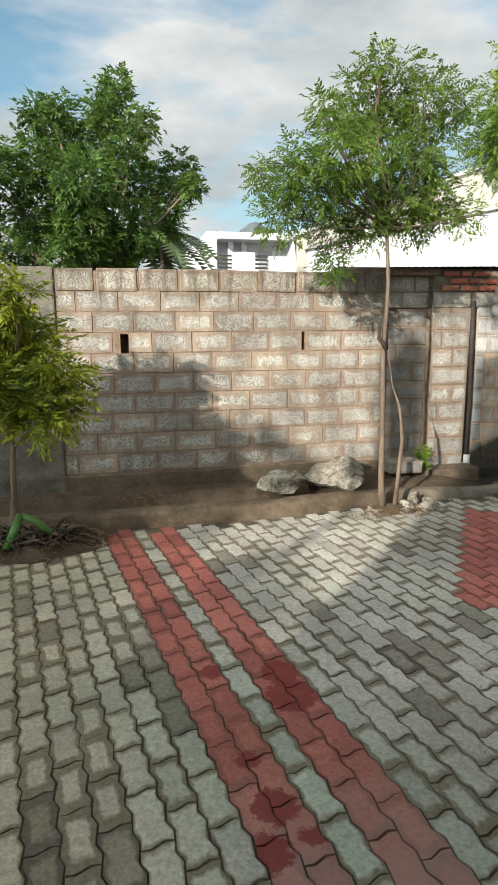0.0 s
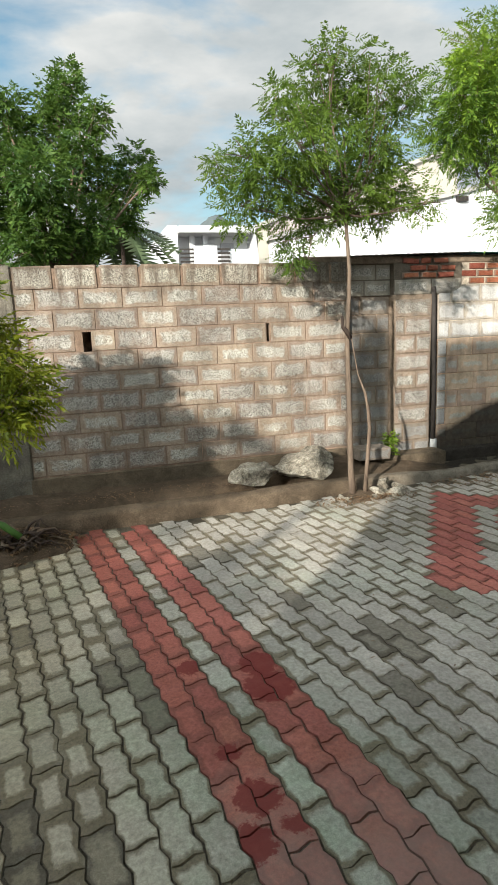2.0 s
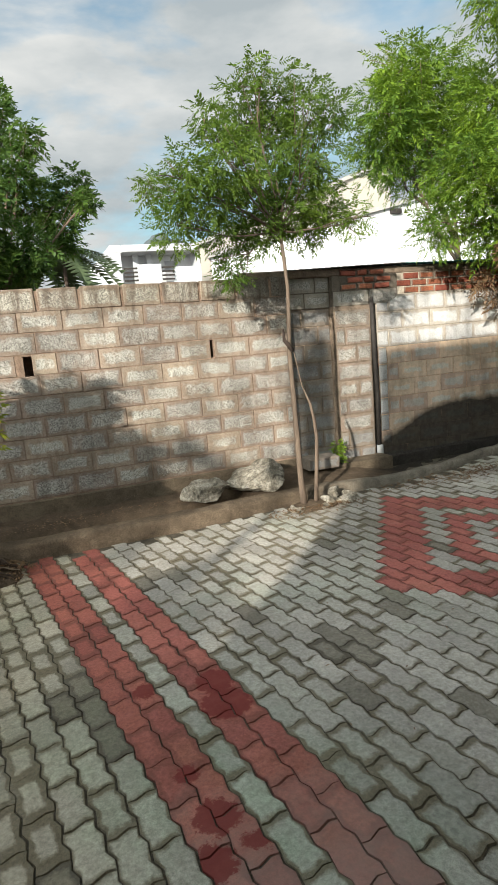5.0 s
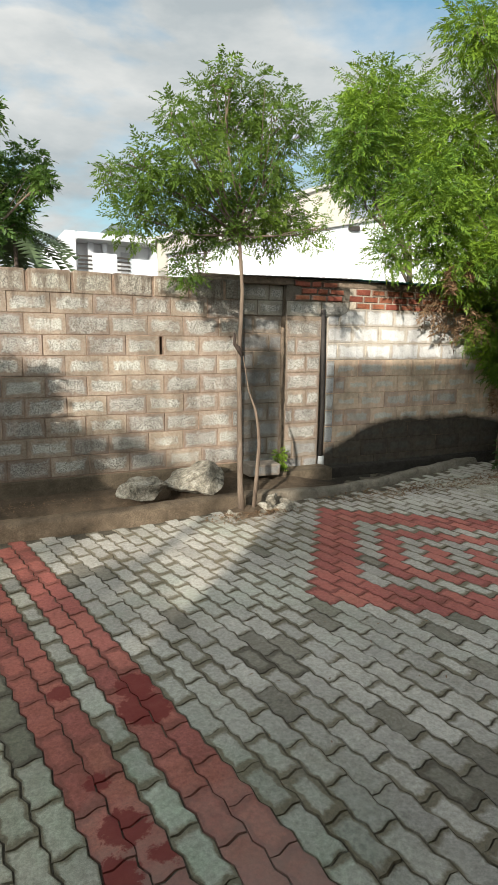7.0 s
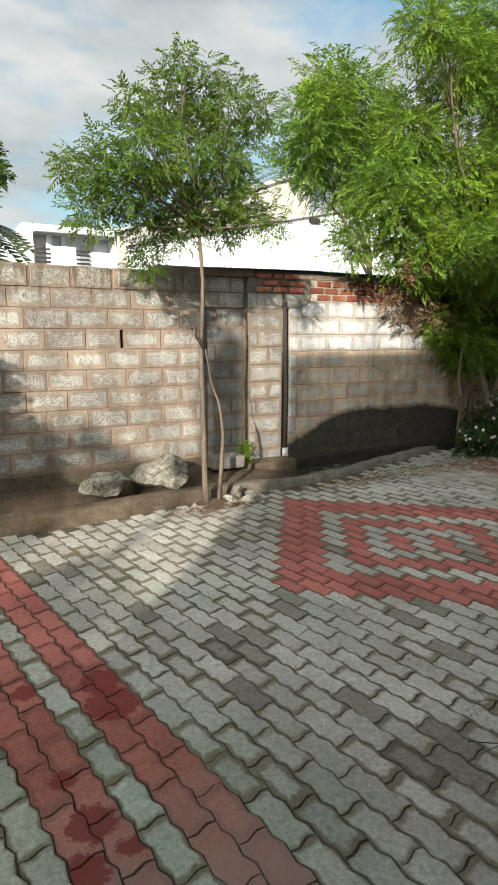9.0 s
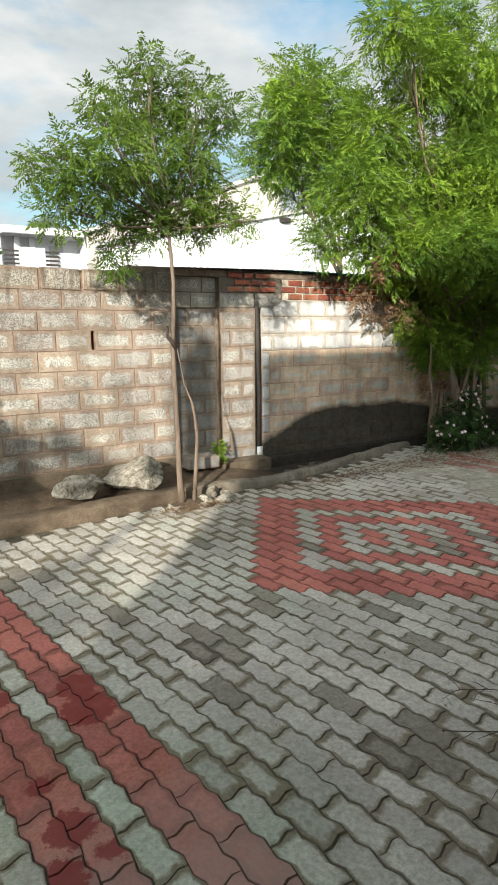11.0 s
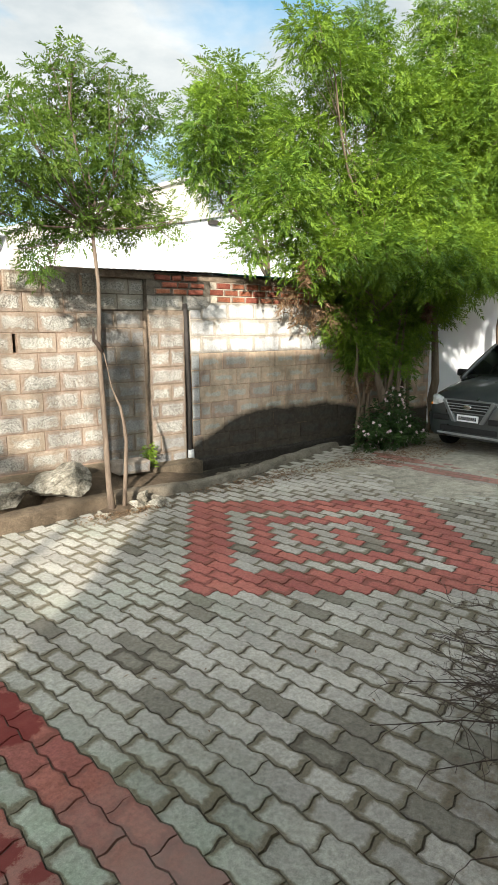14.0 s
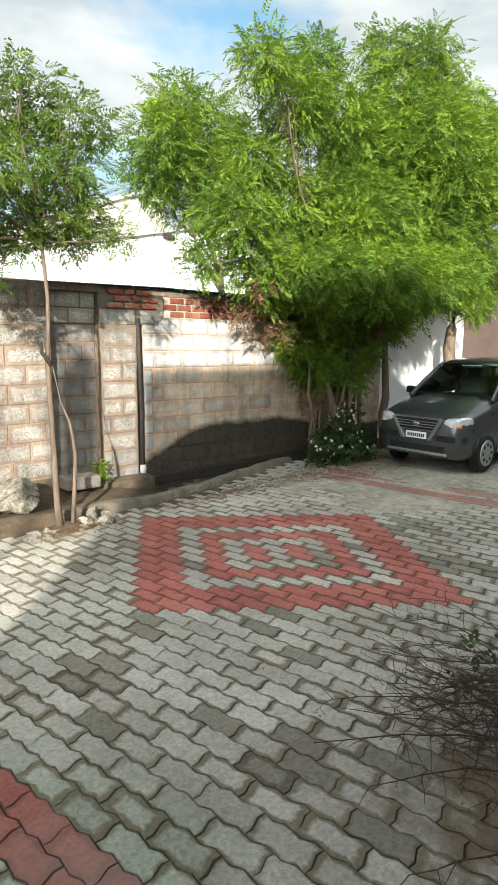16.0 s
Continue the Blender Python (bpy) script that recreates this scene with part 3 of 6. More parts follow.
def stone(name, at, size, rng, material, label, category="rock", squash=0.7, rough=0.28):
    """A broken boulder: a subdivided ball pushed about and cut flat by random planes."""
    bm = bmesh.new()
    bmesh.ops.create_icosphere(bm, subdivisions=4, radius=1.0)
    cuts = [(Vector((rng.gauss(0, 1), rng.gauss(0, 1), rng.gauss(0, 1))).normalized(), rng.uniform(0.42, 0.74)) for _ in range(18)]
    off = Vector((rng.uniform(0, 50), rng.uniform(0, 50), 0))
    for v in bm.verts:
        p = v.co.copy()
        for n, d in cuts:
            over = p.dot(n) - d
            if over > 0:
                p -= n * over
        p += v.co * (noise.fractal(v.co * 2.2 + off, 0.9, 2.0, 5) * 0.10 * rough / 0.28)
        v.co = Vector((p.x * size[0], p.y * size[1], p.z * size[2]))
    low = min(v.co.z for v in bm.verts)
    for v in bm.verts:
        v.co.z = max(v.co.z - low, 0.18 * size[2]) - 0.18 * size[2]
    ob = part(name, bm, material)
    ob.matrix_basis = pose(*at, 0, 0, rng.uniform(0, 360))
    return tagged(ob, label, category)


# ---- ground, walls and kerb ----
WALL_Y, COURSE, WALL_TOP = 6.0, 0.2, 2.26
rng = random.Random(11)

ground = part("ground", mesh_of("ground", [(-600, -600, -0.008), (600, -600, -0.008), (600, 900, -0.008), (-600, 900, -0.008)], [(0, 1, 2, 3)]), M_SAND)
tagged(ground, "brown sandy earth that shows in the joints between pavers", "ground", kind="structure")


def block_mesh(w, h, depth, chamfer):
    """The face of a block with worn edges; it sticks out of its mortar towards -y."""
    rnd = random.Random(int(w * 1000 + h * 77))
    ring = [(-w / 2, -h / 2), (0.02, -h / 2), (w / 2, -h / 2), (w / 2, 0.0), (w / 2, h / 2), (-0.03, h / 2), (-w / 2, h / 2), (-w / 2, 0.0)]
    back = [(x, 0.0, z) for x, z in ring]
    front = [(x * (1 - chamfer / w * 2) + rnd.uniform(-1, 1) * chamfer * 0.35, -depth + rnd.uniform(-0.2, 0.2) * depth, z * (1 - chamfer / h * 2) + rnd.uniform(-1, 1) * chamfer * 0.3) for x, z in ring]
    mid = [(0.0, -depth * 1.25, 0.0)]
    verts = back + front + mid
    faces = [(i, (i + 1) % 8, 8 + (i + 1) % 8, 8 + i) for i in range(8)] + [(8 + i, 8 + (i + 1) % 8, 16) for i in range(8)]
    return mesh_of("block", verts, faces)


BLOCKS = {}


def lay(name, x, y, z, w, h, material, parent, depth=0.004, chamfer=0.004, turn=0.0):
    """One block or brick with its face's middle at (x, z) on a wall whose face is y."""
    key = (name, round(w, 2), round(h, 3), material.name)
    if key not in BLOCKS:
        me = block_mesh(round(w, 2), h, depth, chamfer)
        me.materials.append(material)
        BLOCKS[key] = me
    ob = new(name, BLOCKS[key])
    ob.parent = parent
    ob.matrix_basis = pose(x, y - rng.uniform(0, 0.003), z, rng.uniform(-0.5, 0.5), turn + rng.uniform(-0.3, 0.3), rng.uniform(-0.7, 0.7))
    return ob


def course(x0, x1, z, y, material, parent, first, pitch=0.41, h=COURSE, joint=0.011, holes=(), pick=None):
    """One running course; `first` is how far the first joint lies to the right of x0."""
    edges = [x0]
    x = x0 + first
    while x < x1 - 0.08:
        edges.append(x + rng.uniform(-0.014, 0.014))
        x += pitch
    edges.append(x1)
    spans = list(zip(edges, edges[1:]))
    for h0, h1 in holes:
        spans = [s for a, b in spans for s in (((a, min(b, h0)), (max(a, h1), b)) if a < h1 and b > h0 else ((a, b),))]
    for a, b in spans:
        if b - a < 0.07:
            continue
        m = pick((a + b) / 2, z) if pick else material
        lay("block", (a + b) / 2, y, z, b - a - joint, h - joint, m, parent)


def wall_with_holes(name, x0, x1, y0, y1, z0, z1, holes, material, label):
    """A wall slab through which the small slots (x0, x1, z0, z1) really go."""
    xs = sorted({x0, x1, *[v for h in holes for v in h[:2]]})
    zs = sorted({z0, z1, *[v for h in holes for v in h[2:]]})
    bm = bmesh.new()
    grid = {}

    def vert(x, y, z):
        key = (round(x, 4), round(y, 4), round(z, 4))
        if key not in grid:
            grid[key] = bm.verts.new((x, y, z))
        return grid[key]

    solid = {}
    for i in range(len(xs) - 1):
        for k in range(len(zs) - 1):
            cx, cz = (xs[i] + xs[i + 1]) / 2, (zs[k] + zs[k + 1]) / 2
            solid[i, k] = not any(h[0] < cx < h[1] and h[2] < cz < h[3] for h in holes)
    for (i, k), s in solid.items():
        if not s:
            continue
        a, b, c, d = xs[i], xs[i + 1], zs[k], zs[k + 1]
        bm.faces.new([vert(a, y0, c), vert(b, y0, c), vert(b, y0, d), vert(a, y0, d)])
        bm.faces.new([vert(a, y1, c), vert(a, y1, d), vert(b, y1, d), vert(b, y1, c)])
        for di, dk, p, q in ((-1, 0, (a, c), (a, d)), (1, 0, (b, d), (b, c)), (0, -1, (b, c), (a, c)), (0, 1, (a, d), (b, d))):
            if not solid.get((i + di, k + dk), False):
                bm.faces.new([vert(p[0], y0, p[1]), vert(q[0], y0, q[1]), vert(q[0], y1, q[1]), vert(p[0], y1, p[1])])
    bmesh.ops.recalc_face_normals(bm, faces=bm.faces)
    return tagged(part(name, bm, material), label, "wall", kind="structure")


SLOTS = [(0.03, 0.11, 1.455, 1.645), (1.882, 1.918, 1.47, 1.655)]
wall_long = wall_with_holes("wall_north", -6.0, 2.80, WALL_Y, WALL_Y + 0.2, -0.05, 2.05, SLOTS, M_MORTAR,
                            "unplastered grey concrete block garden wall with brown mud mortar")
tagged(part("wall_north_back", box(-0.3, 2.3, WALL_Y + 0.2, WALL_Y + 0.22, 1.3, 1.8), M_MORTAR), "mortar behind the two small slots", "wall", kind="structure")
# pillar, gap filled further back, beam over it and the long side wall
wall_pillar = tagged(part("wall_pillar", box(3.37, 3.83, WALL_Y, WALL_Y + 0.6, -0.05, 1.9), M_MORTAR_TAN), "pale rough concrete block pier beside a black pipe", "wall", kind="structure")
wall_gap = tagged(part("wall_recess", box(2.80, 3.37, WALL_Y + 0.12, WALL_Y + 0.3, -0.05, 1.9), M_MORTAR_TAN), "set-back grey block infill of a closed doorway", "wall", kind="structure")
wall_beam = tagged(part("wall_beam", box(3.37, 4.22, WALL_Y + 0.02, WALL_Y + 0.6, 1.9, 2.24), M_MORTAR_DARK), "black-stained weathered blocks and broken red bricks over the pier", "wall", kind="structure")
wall_head = tagged(part("wall_head", box(2.80, 3.37, WALL_Y + 0.10, WALL_Y + 0.6, 1.9, 2.24), M_MORTAR_DARK), "pale weathered blocks over the closed doorway", "wall", kind="structure")
wall_side = tagged(part("wall_east", box(3.93, 8.6, WALL_Y + 0.02, WALL_Y + 0.25, -0.05, 1.40), M_SIDE_MORTAR), "bare tan block boundary wall, with shade painted black along its foot", "wall", kind="structure")
wall_side_top = tagged(part("wall_east_top", box(3.93, 8.6, WALL_Y + 0.02, WALL_Y + 0.25, 1.40, 2.0), M_MORTAR_PALE), "upper courses of the block boundary wall, sunlight painted in as white", "wall", kind="structure")

# blocks of the long wall, course by course
for k in range(9):
    z = 1.96 - COURSE * k
    holes = [(s[0], s[1]) for s in SLOTS] if k == 2 else ()
    course(-0.56, 2.80, z, WALL_Y, M_BLOCK, wall_long, (0.19, 0.33, 0.11, 0.31, 0.105, 0.31, 0.10, 0.32, 0.12)[k], 0.397, joint=0.008, holes=holes)
for k in range(9):
    course(-3.2, -1.25, 1.96 - COURSE * k, WALL_Y, M_BLOCK, wall_long, 0.2 + 0.17 * (k % 2), 0.395)
tagged(part("wall_plinth", box(-6.0, 2.78, WALL_Y - 0.03, WALL_Y, -0.05, 0.25, 0.012), M_PLINTH), "brown plastered foot of the block wall, damp and mossy", "wall", kind="structure")
tagged(part("wall_pier", box(-1.25, -0.56, WALL_Y - 0.03, WALL_Y + 0.22, -0.05, 2.27, 0.02, 2), M_PIER), "rough plastered pier with a crumbling cap", "wall", kind="structure")


def cap_block(x0, x1):
    """A heavy rough coping block that lies on the wall's top."""
    bm = box(x0, x1, WALL_Y - 0.015, WALL_Y + 0.2, 2.052, WALL_TOP, 0.008)
    for v in bm.verts:
        v.co += Vector((rng.uniform(-1, 1) * 0.004, rng.uniform(-1, 1) * 0.004, rng.uniform(-1, 1) * 0.007))
    return part("coping_block", bm, M_CAP, wall_long)


tagged(part("wall_north_bed", box(-0.56, 2.80, WALL_Y - 0.006, WALL_Y + 0.19, 2.05, 2.24), M_MORTAR), "mortar between the coping blocks", "wall", kind="structure")
x = -0.575
while x < 2.75:
    w = min(0.40 + rng.uniform(-0.012, 0.012), 2.80 - x)
    cap_block(max(x, -0.56) + 0.012, x + w - 0.014)
    x += w

# pier, recess and beam
for k in range(9):
    z = 1.76 - COURSE * k
    course(3.37, 3.83, z, WALL_Y, M_BLOCK if k < 7 else M_GREY_BLOCK, wall_pillar, (0.27, 0.12)[k % 2] if k % 3 else 0.5, 0.4, joint=0.016)
for k in range(9):
    course(2.80, 3.37, 1.80 - COURSE * k, WALL_Y + 0.12, M_GREY_BLOCK, wall_gap, 0.21 + 0.2 * (k % 2), 0.38)
for k, (z, h) in enumerate(((1.985, 0.17), (2.155, 0.17))):
    course(2.80, 3.37, z, WALL_Y + 0.10, M_OLD_BLOCK, wall_head, (0.24, 0.38)[k], 0.44, h)
course(3.37, 4.22, 1.985, WALL_Y + 0.02, M_OLD_BLOCK, wall_beam, 0.46, 0.46, 0.17)
for k, z in enumerate((2.11, 2.185, 2.262)):
    x = 3.47 + 0.09 * (k % 2)
    while x < 4.12 - 0.1 * k:
        w = rng.choice((0.2, 0.2, 0.13))
        lay("brick", x + w / 2, WALL_Y + 0.02, z, w, 0.062, M_BRICK, wall_beam, 0.018, 0.008, rng.uniform(-4, 4))
        x += w + 0.02
# the long side wall: sunlight painted white above, tan middle, shade painted black below
for k in range(3):
    course(3.93, 8.6, 1.90 - COURSE * k, WALL_Y + 0.02, M_SUNLIT_BLOCK, wall_side_top, 0.15 + 0.2 * (k % 2), 0.405, joint=0.008)
# the sunlit strip beside the pipe, painted with the same white blocks
for k in range(3, 8):
    course(3.93, 4.05, 1.90 - COURSE * k, WALL_Y + 0.02, M_SUNLIT_BLOCK, wall_side, 0.3)
for k in range(3, 10):
    course(4.05 if k < 8 else 3.93, 8.6, 1.90 - COURSE * k, WALL_Y + 0.02, M_SIDE_BLOCK, wall_side, 0.15 + 0.2 * (k % 2), 0.405, joint=0.007)
tagged(part("wall_brick_backing", box(4.22, 8.6, WALL_Y + 0.05, WALL_Y + 0.25, 2.0, 2.24), M_MORTAR_PALE), "pale mortar behind red bricks on the side wall", "wall", kind="structure")
brick_wall = thing("brick_parapet", (4.22, WALL_Y + 0.05, 2.0), "three courses of red brick on the side wall", "brickwork")
for k in range(3):
    x = 4.22 + (0.0 if k % 2 else 0.11)
    while x < 6.6:
        lay("brick", x + 0.105 - 4.22, 0, 0.04 + 0.08 * k, 0.205, 0.068, M_BRICK, brick_wall, 0.012, 0.006)
        x += 0.222

pipe = thing("drain_pipe", (3.88, WALL_Y - 0.02, 0.12), "thin black rusty pipe between pier and side wall", "pipe")
tube("pipe_run", [(0, 0.02, 0.12), (0.004, 0.015, 0.7), (-0.012, 0.02, 1.3), (-0.03, 0.02, 1.86)], [0.026, 0.025, 0.027, 0.026], M_PIPE, pipe, 10)
tube("pipe_foot", [(0, 0.0, 0.0), (0, 0.0, 0.13)], [0.042, 0.038], M_PVC, pipe, 12, "grey plastic foot")
tagged(part("wall_joint", box(3.83, 3.93, WALL_Y + 0.08, WALL_Y + 0.5, -0.05, 1.9), M_MORTAR_DARK), "dark mortar gap behind the pipe", "wall", kind="structure")

# sheet roof that rests on the wall's top
roof = thing("sheet_roof", (2.2, WALL_Y - 0.04, 2.285), "thin corrugated roofing sheets with a blue-green edge", "roof")


def sheet(x0, x1, material, z0, z1):
    verts, faces, n = [], [], int((x1 - x0) / 0.019)
    for i in range(n + 1):
        x = x0 + (x1 - x0) * i / n
        w = 0.003 * math.sin(i * math.pi / 2)
        z = z0 + (z1 - z0) * i / n
        for y, dz in ((0, 0), (3.2, 0.03)):
            verts += [(x, y, z + w + dz), (x, y, z + w + dz + 0.004)]
    for i in range(n):
        a, b = 4 * i, 4 * i + 4
        faces += [(a, b, b + 1, a + 1), (a + 1, b + 1, b + 3, a + 3), (a + 2, a, b, b + 2)[::-1], (a + 2, a + 3, b + 3, b + 2)]
    return part("sheet", mesh_of("sheet", verts, faces), material, roof)


sheet(0.6, 2.15, M_SHEET_GREY, 0.03, 0.06)
sheet(2.12, 3.3, M_SHEET, 0.055, 0.05)
sheet(3.27, 4.5, M_SHEET, 0.05, 0.03)
tagged(part("wall_rubble", box(2.3, 6.7, WALL_Y + 0.04, WALL_Y + 0.3, 2.24, 2.322, 0.01), M_MORTAR_TAN), "rough mortar and rubble that bed the roofing sheets on the wall", "trim", kind="structure")


# kerb with a shallow drain behind it
KERB = [(-6.0, 5.0), (-1.5, 4.99), (0.5, 4.96), (1.4, 4.97), (2.0, 5.06), (2.7, 5.17), (3.6, 5.17), (4.3, 5.29), (5.2, 5.56), (6.0, 5.79), (6.55, 5.90)]


def kerb_height(x):
    return 0.14 if x < 1.8 else max(0.085, 0.14 - 0.03 * (x - 1.8))


def sweep(path, section, steps=14):
    """A strip along a path; section(x, s) gives (offset, z) points, from front to back."""
    pts = []
    for (xa, ya), (xb, yb) in zip(path, path[1:]):
        m = max(2, int((xb - xa) * steps))
        pts += [(xa + (xb - xa) * i / m, ya + (yb - ya) * i / m) for i in range(m)]
    pts.append(path[-1])
    verts, faces, w = [], [], 0
    for i, (x, y) in enumerate(pts):
        x2, y2 = pts[min(i + 1, len(pts) - 1)]
        x1, y1 = pts[max(i - 1, 0)]
        d = Vector((x2 - x1, y2 - y1)).normalized()
        ring = section(x)
        w = len(ring)
        for o, z in ring:
            wob = noise.fractal(Vector((x * 4, o * 9, z * 7)), 1.0, 2.0, 4) * 0.013
            verts.append((x - d.y * (o + wob), y + d.x * (o + wob), z + wob * 0.7))
    for i in range(len(pts) - 1):
        for k in range(w - 1):
            faces.append((i * w + k, (i + 1) * w + k, (i + 1) * w + k + 1, i * w + k + 1))
    faces += [tuple(range(w)), tuple((len(pts) - 1) * w + k for k in reversed(range(w)))]
    return mesh_of("strip", verts, faces)


def kerb_section(x):
    h = kerb_height(x)
    b = 0.19 - 0.07 * min(1.0, max(0.0, (x - 2.4) / 1.2))
    return [(0.0, -0.03), (0.004, h - 0.03), (0.015, h - 0.006), (0.035, h), (b - 0.03, h), (b - 0.01, h - 0.012), (b, h - 0.04), (b, -0.03)]


tagged(part("kerb", smooth(sweep(KERB, kerb_section)), M_CEMENT), "low rounded cement kerb along the drain and the bed", "kerb", kind="structure")


def bed_mesh():
    verts, faces = [], []
    nx, ny = 110, 12
    for i in range(nx + 1):
        x = -6.0 + 13.2 * i / nx
        yk = np.interp(x, [p[0] for p in KERB], [p[1] for p in KERB]) + 0.1
        for j in range(ny + 1):
            s = j / ny
            y = yk + (WALL_Y + 0.56 - yk) * s
            ditch = -0.2 * math.exp(-((s - 0.26) / 0.1) ** 2) if x < 2.0 else 0.0
            z = 0.075 + 0.03 * s + ditch + 0.14 * math.exp(-((x - 2.75) / 0.45) ** 2) * s
            if x > 3.4:
                z -= min(1.0, (x - 3.4) / 0.5) * 0.09 * (1 - 0.9 * max(0, s - 0.75) / 0.25)
            z += noise.fractal(Vector((x * 4, y * 4, 0)), 1.0, 2.0, 5) * 0.022
            verts.append((x, y, z))
    for i in range(nx):
        for j in range(ny):
            a = i * (ny + 1) + j
            faces.append((a, a + ny + 1, a + ny + 2, a + 1))
    return smooth(mesh_of("bed", verts, faces))


tagged(part("soil_bed", bed_mesh(), M_SOIL), "bare brown soil strip between kerb and wall", "soil", kind="structure")
tagged(part("pier_ledge", box(2.86, 3.9, WALL_Y - 0.26, WALL_Y, -0.02, 0.155, 0.025, 2), M_PLINTH), "rough brown cement ledge at the pier's foot", "kerb", kind="structure")
tagged(part("drain_ledge", box(3.9, 7.0, WALL_Y - 0.14, WALL_Y + 0.02, -0.02, 0.12, 0.02, 2), M_DARK_LEDGE), "dark cement ledge along the side wall's foot", "kerb", kind="structure")

# the house behind the camera, whose shade lies over the yard
HOUSE = (-2.98, 1.6, -7.0, -1.0, 5.15)
tagged(part("wall_south", box(HOUSE[0], HOUSE[1], HOUSE[3] - 0.25, HOUSE[3], -0.05, HOUSE[4]), M_PLASTER), "plain plastered house wall", "wall", kind="structure")
tagged(part("wall_west", box(HOUSE[0], HOUSE[0] + 0.25, HOUSE[2], HOUSE[3] - 0.25, -0.05, HOUSE[4]), M_PLASTER), "plain plastered house side wall", "wall", kind="structure")
tagged(part("house_roof", box(HOUSE[0], HOUSE[1], HOUSE[2], HOUSE[3], HOUSE[4], HOUSE[4] + 0.02), M_PLASTER), "flat roof of the house", "roof", kind="structure")

# an unseen block added on that roof to shade the low neem leaves
ROOF_BLOCKER = (-0.45, 1.6, 5.55)
tagged(part("wall_stair", box(ROOF_BLOCKER[0], ROOF_BLOCKER[1], HOUSE[2], HOUSE[3], HOUSE[4] + 0.02, ROOF_BLOCKER[2]), M_PLASTER), "plain unseen block on the house roof, added to shade the neem trees", "wall", kind="structure")

# a lower wing and an overhead slab, unseen, added to shade car and paving
tagged(part("wall_wing", box(HOUSE[1], 14.0, HOUSE[2], HOUSE[3], -0.05, 4.3), M_PLASTER), "plain unseen lower block beside the house, added to shade the car", "wall", kind="structure")
tagged(part("porch_roof", box(-1.2, 2.6, HOUSE[3], 0.62, 2.78, 2.9), M_PLASTER), "plain unseen slab overhead, added to darken the nearest paving", "roof", kind="structure")

# a low wall and a raised box, unseen, added to shade paving and recess
# the wall keeps the sun off the paving nearest the house
tagged(part("wall_yard", box(-12.0, HOUSE[0], -1.25, -1.05, -0.05, 2.1), M_PLASTER), "plain unseen wall beside the house, added to shade the near paving", "wall", kind="structure")
post = tagged(part("tank_post", box(-0.03, 0.03, -0.03, 0.03, 0, 3.55), M_PIPE), "thin iron post, unseen, under the recess's shade blocker", "post", kind="structure")
post.location = (-3.74, -0.9, 0)
tank = box(-0.13, 0.13, -0.13, 0.13, 3.55, 5.18)
for v in tank.verts:
    if v.co.z > 5:
        v.co.z += 0.16 * (v.co.x / 0.13)
tank = tagged(part("overhead_tank", tank, M_PLASTER), "narrow unseen box with a sloping top, added to shade the recess", "tank", kind="structure")
tank.location = (-3.74, -0.9, 0)

# the rear yard wall beyond the car
tagged(part("wall_far", box(8.6, 16.0, WALL_Y + 0.4, WALL_Y + 0.6, -0.05, 2.6), M_WHITE), "white plastered wall behind the trees", "wall", kind="structure")
tagged(part("wall_end", box(12.0, 12.2, -1.0, WALL_Y + 0.4, -0.05, 3.2), plain("dull_pink_plaster", (0.13, 0.092, 0.078), 0.9, scale=4.0)), "dull pinkish plastered wall beyond the car", "wall", kind="structure")


# ---- beyond the wall ----
def white_villa():
    v = thing("villa", (4.0, 35.0, 0.0), "white modern two-storey house with a roofed balcony", "house")
    # left block with a slit window, then a balcony under a deep white slab
    part("tower_front", box(1.25, 1.84, 0.0, 12.0, 0, 7.12, 0.02), M_VILLA, v)
    part("slit_window", box(1.22, 1.26, 1.2, 9.5, 6.45, 6.62, 0.01), M_SHADE, v, "grey slit window")
    for z in (5.2, 5.32, 6.72, 6.84):
        part("groove", box(1.35, 1.78, -0.02, 0.01, z, z + 0.05), M_GREYPANEL, v, "pale grey band")
    part("terrace_wall", box(-1.2, 1.25, 0.4, 6.0, 0, 5.05, 0.03), M_VILLA, v)
    part("roof_slab", box(1.84, 6.68, -0.45, 6.0, 6.66, 7.05, 0.03), M_VILLA, v)
    part("back_wall", box(1.84, 6.3, 1.3, 1.5, 0, 6.66), M_VILLA, v)
    part("side_wall", box(6.25, 6.66, -0.4, 6.0, 0, 6.66, 0.02), M_VILLA, v)
    for x in (3.4, 2.6):
        part("column", box(x, x + 0.3, 0.6, 0.9, 0, 6.66, 0.01), M_VILLA, v)
    part("balcony_front", box(2.62, 3.99, -0.5, -0.3, 0, 5.95, 0.02), M_VILLA, v)
    part("balcony_panel", box(4.7, 6.25, -0.3, -0.2, 0, 5.78, 0.02), M_GREYPANEL, v, "pale grey balcony panel")
    for x0, x1 in ((1.84, 2.66), (3.95, 4.75)):
        for k in range(4):
            part("rail_bar", box(x0, x1, -0.42, -0.36, 5.05 + 0.22 * k, 5.15 + 0.22 * k), M_PIPE, v, "black rail")
    part("balcony_door", box(4.6, 5.4, 1.24, 1.3, 4.6, 6.3), M_SHADE, v, "grey door")
    part("lower_storey", box(1.84, 6.3, -0.28, 1.3, 0, 4.6), M_VILLA, v)
    dish = bmesh.new()
    bmesh.ops.create_uvsphere(dish, u_segments=20, v_segments=10, radius=0.35)
    bmesh.ops.delete(dish, geom=[q for q in dish.verts if q.co.z > -0.1], context="VERTS")
    bmesh.ops.transform(dish, matrix=pose(-0.9, 0.6, 5.45, 60, 0, 30), verts=dish.verts)
    part("satellite_dish", dish, M_VILLA, v)
    return v


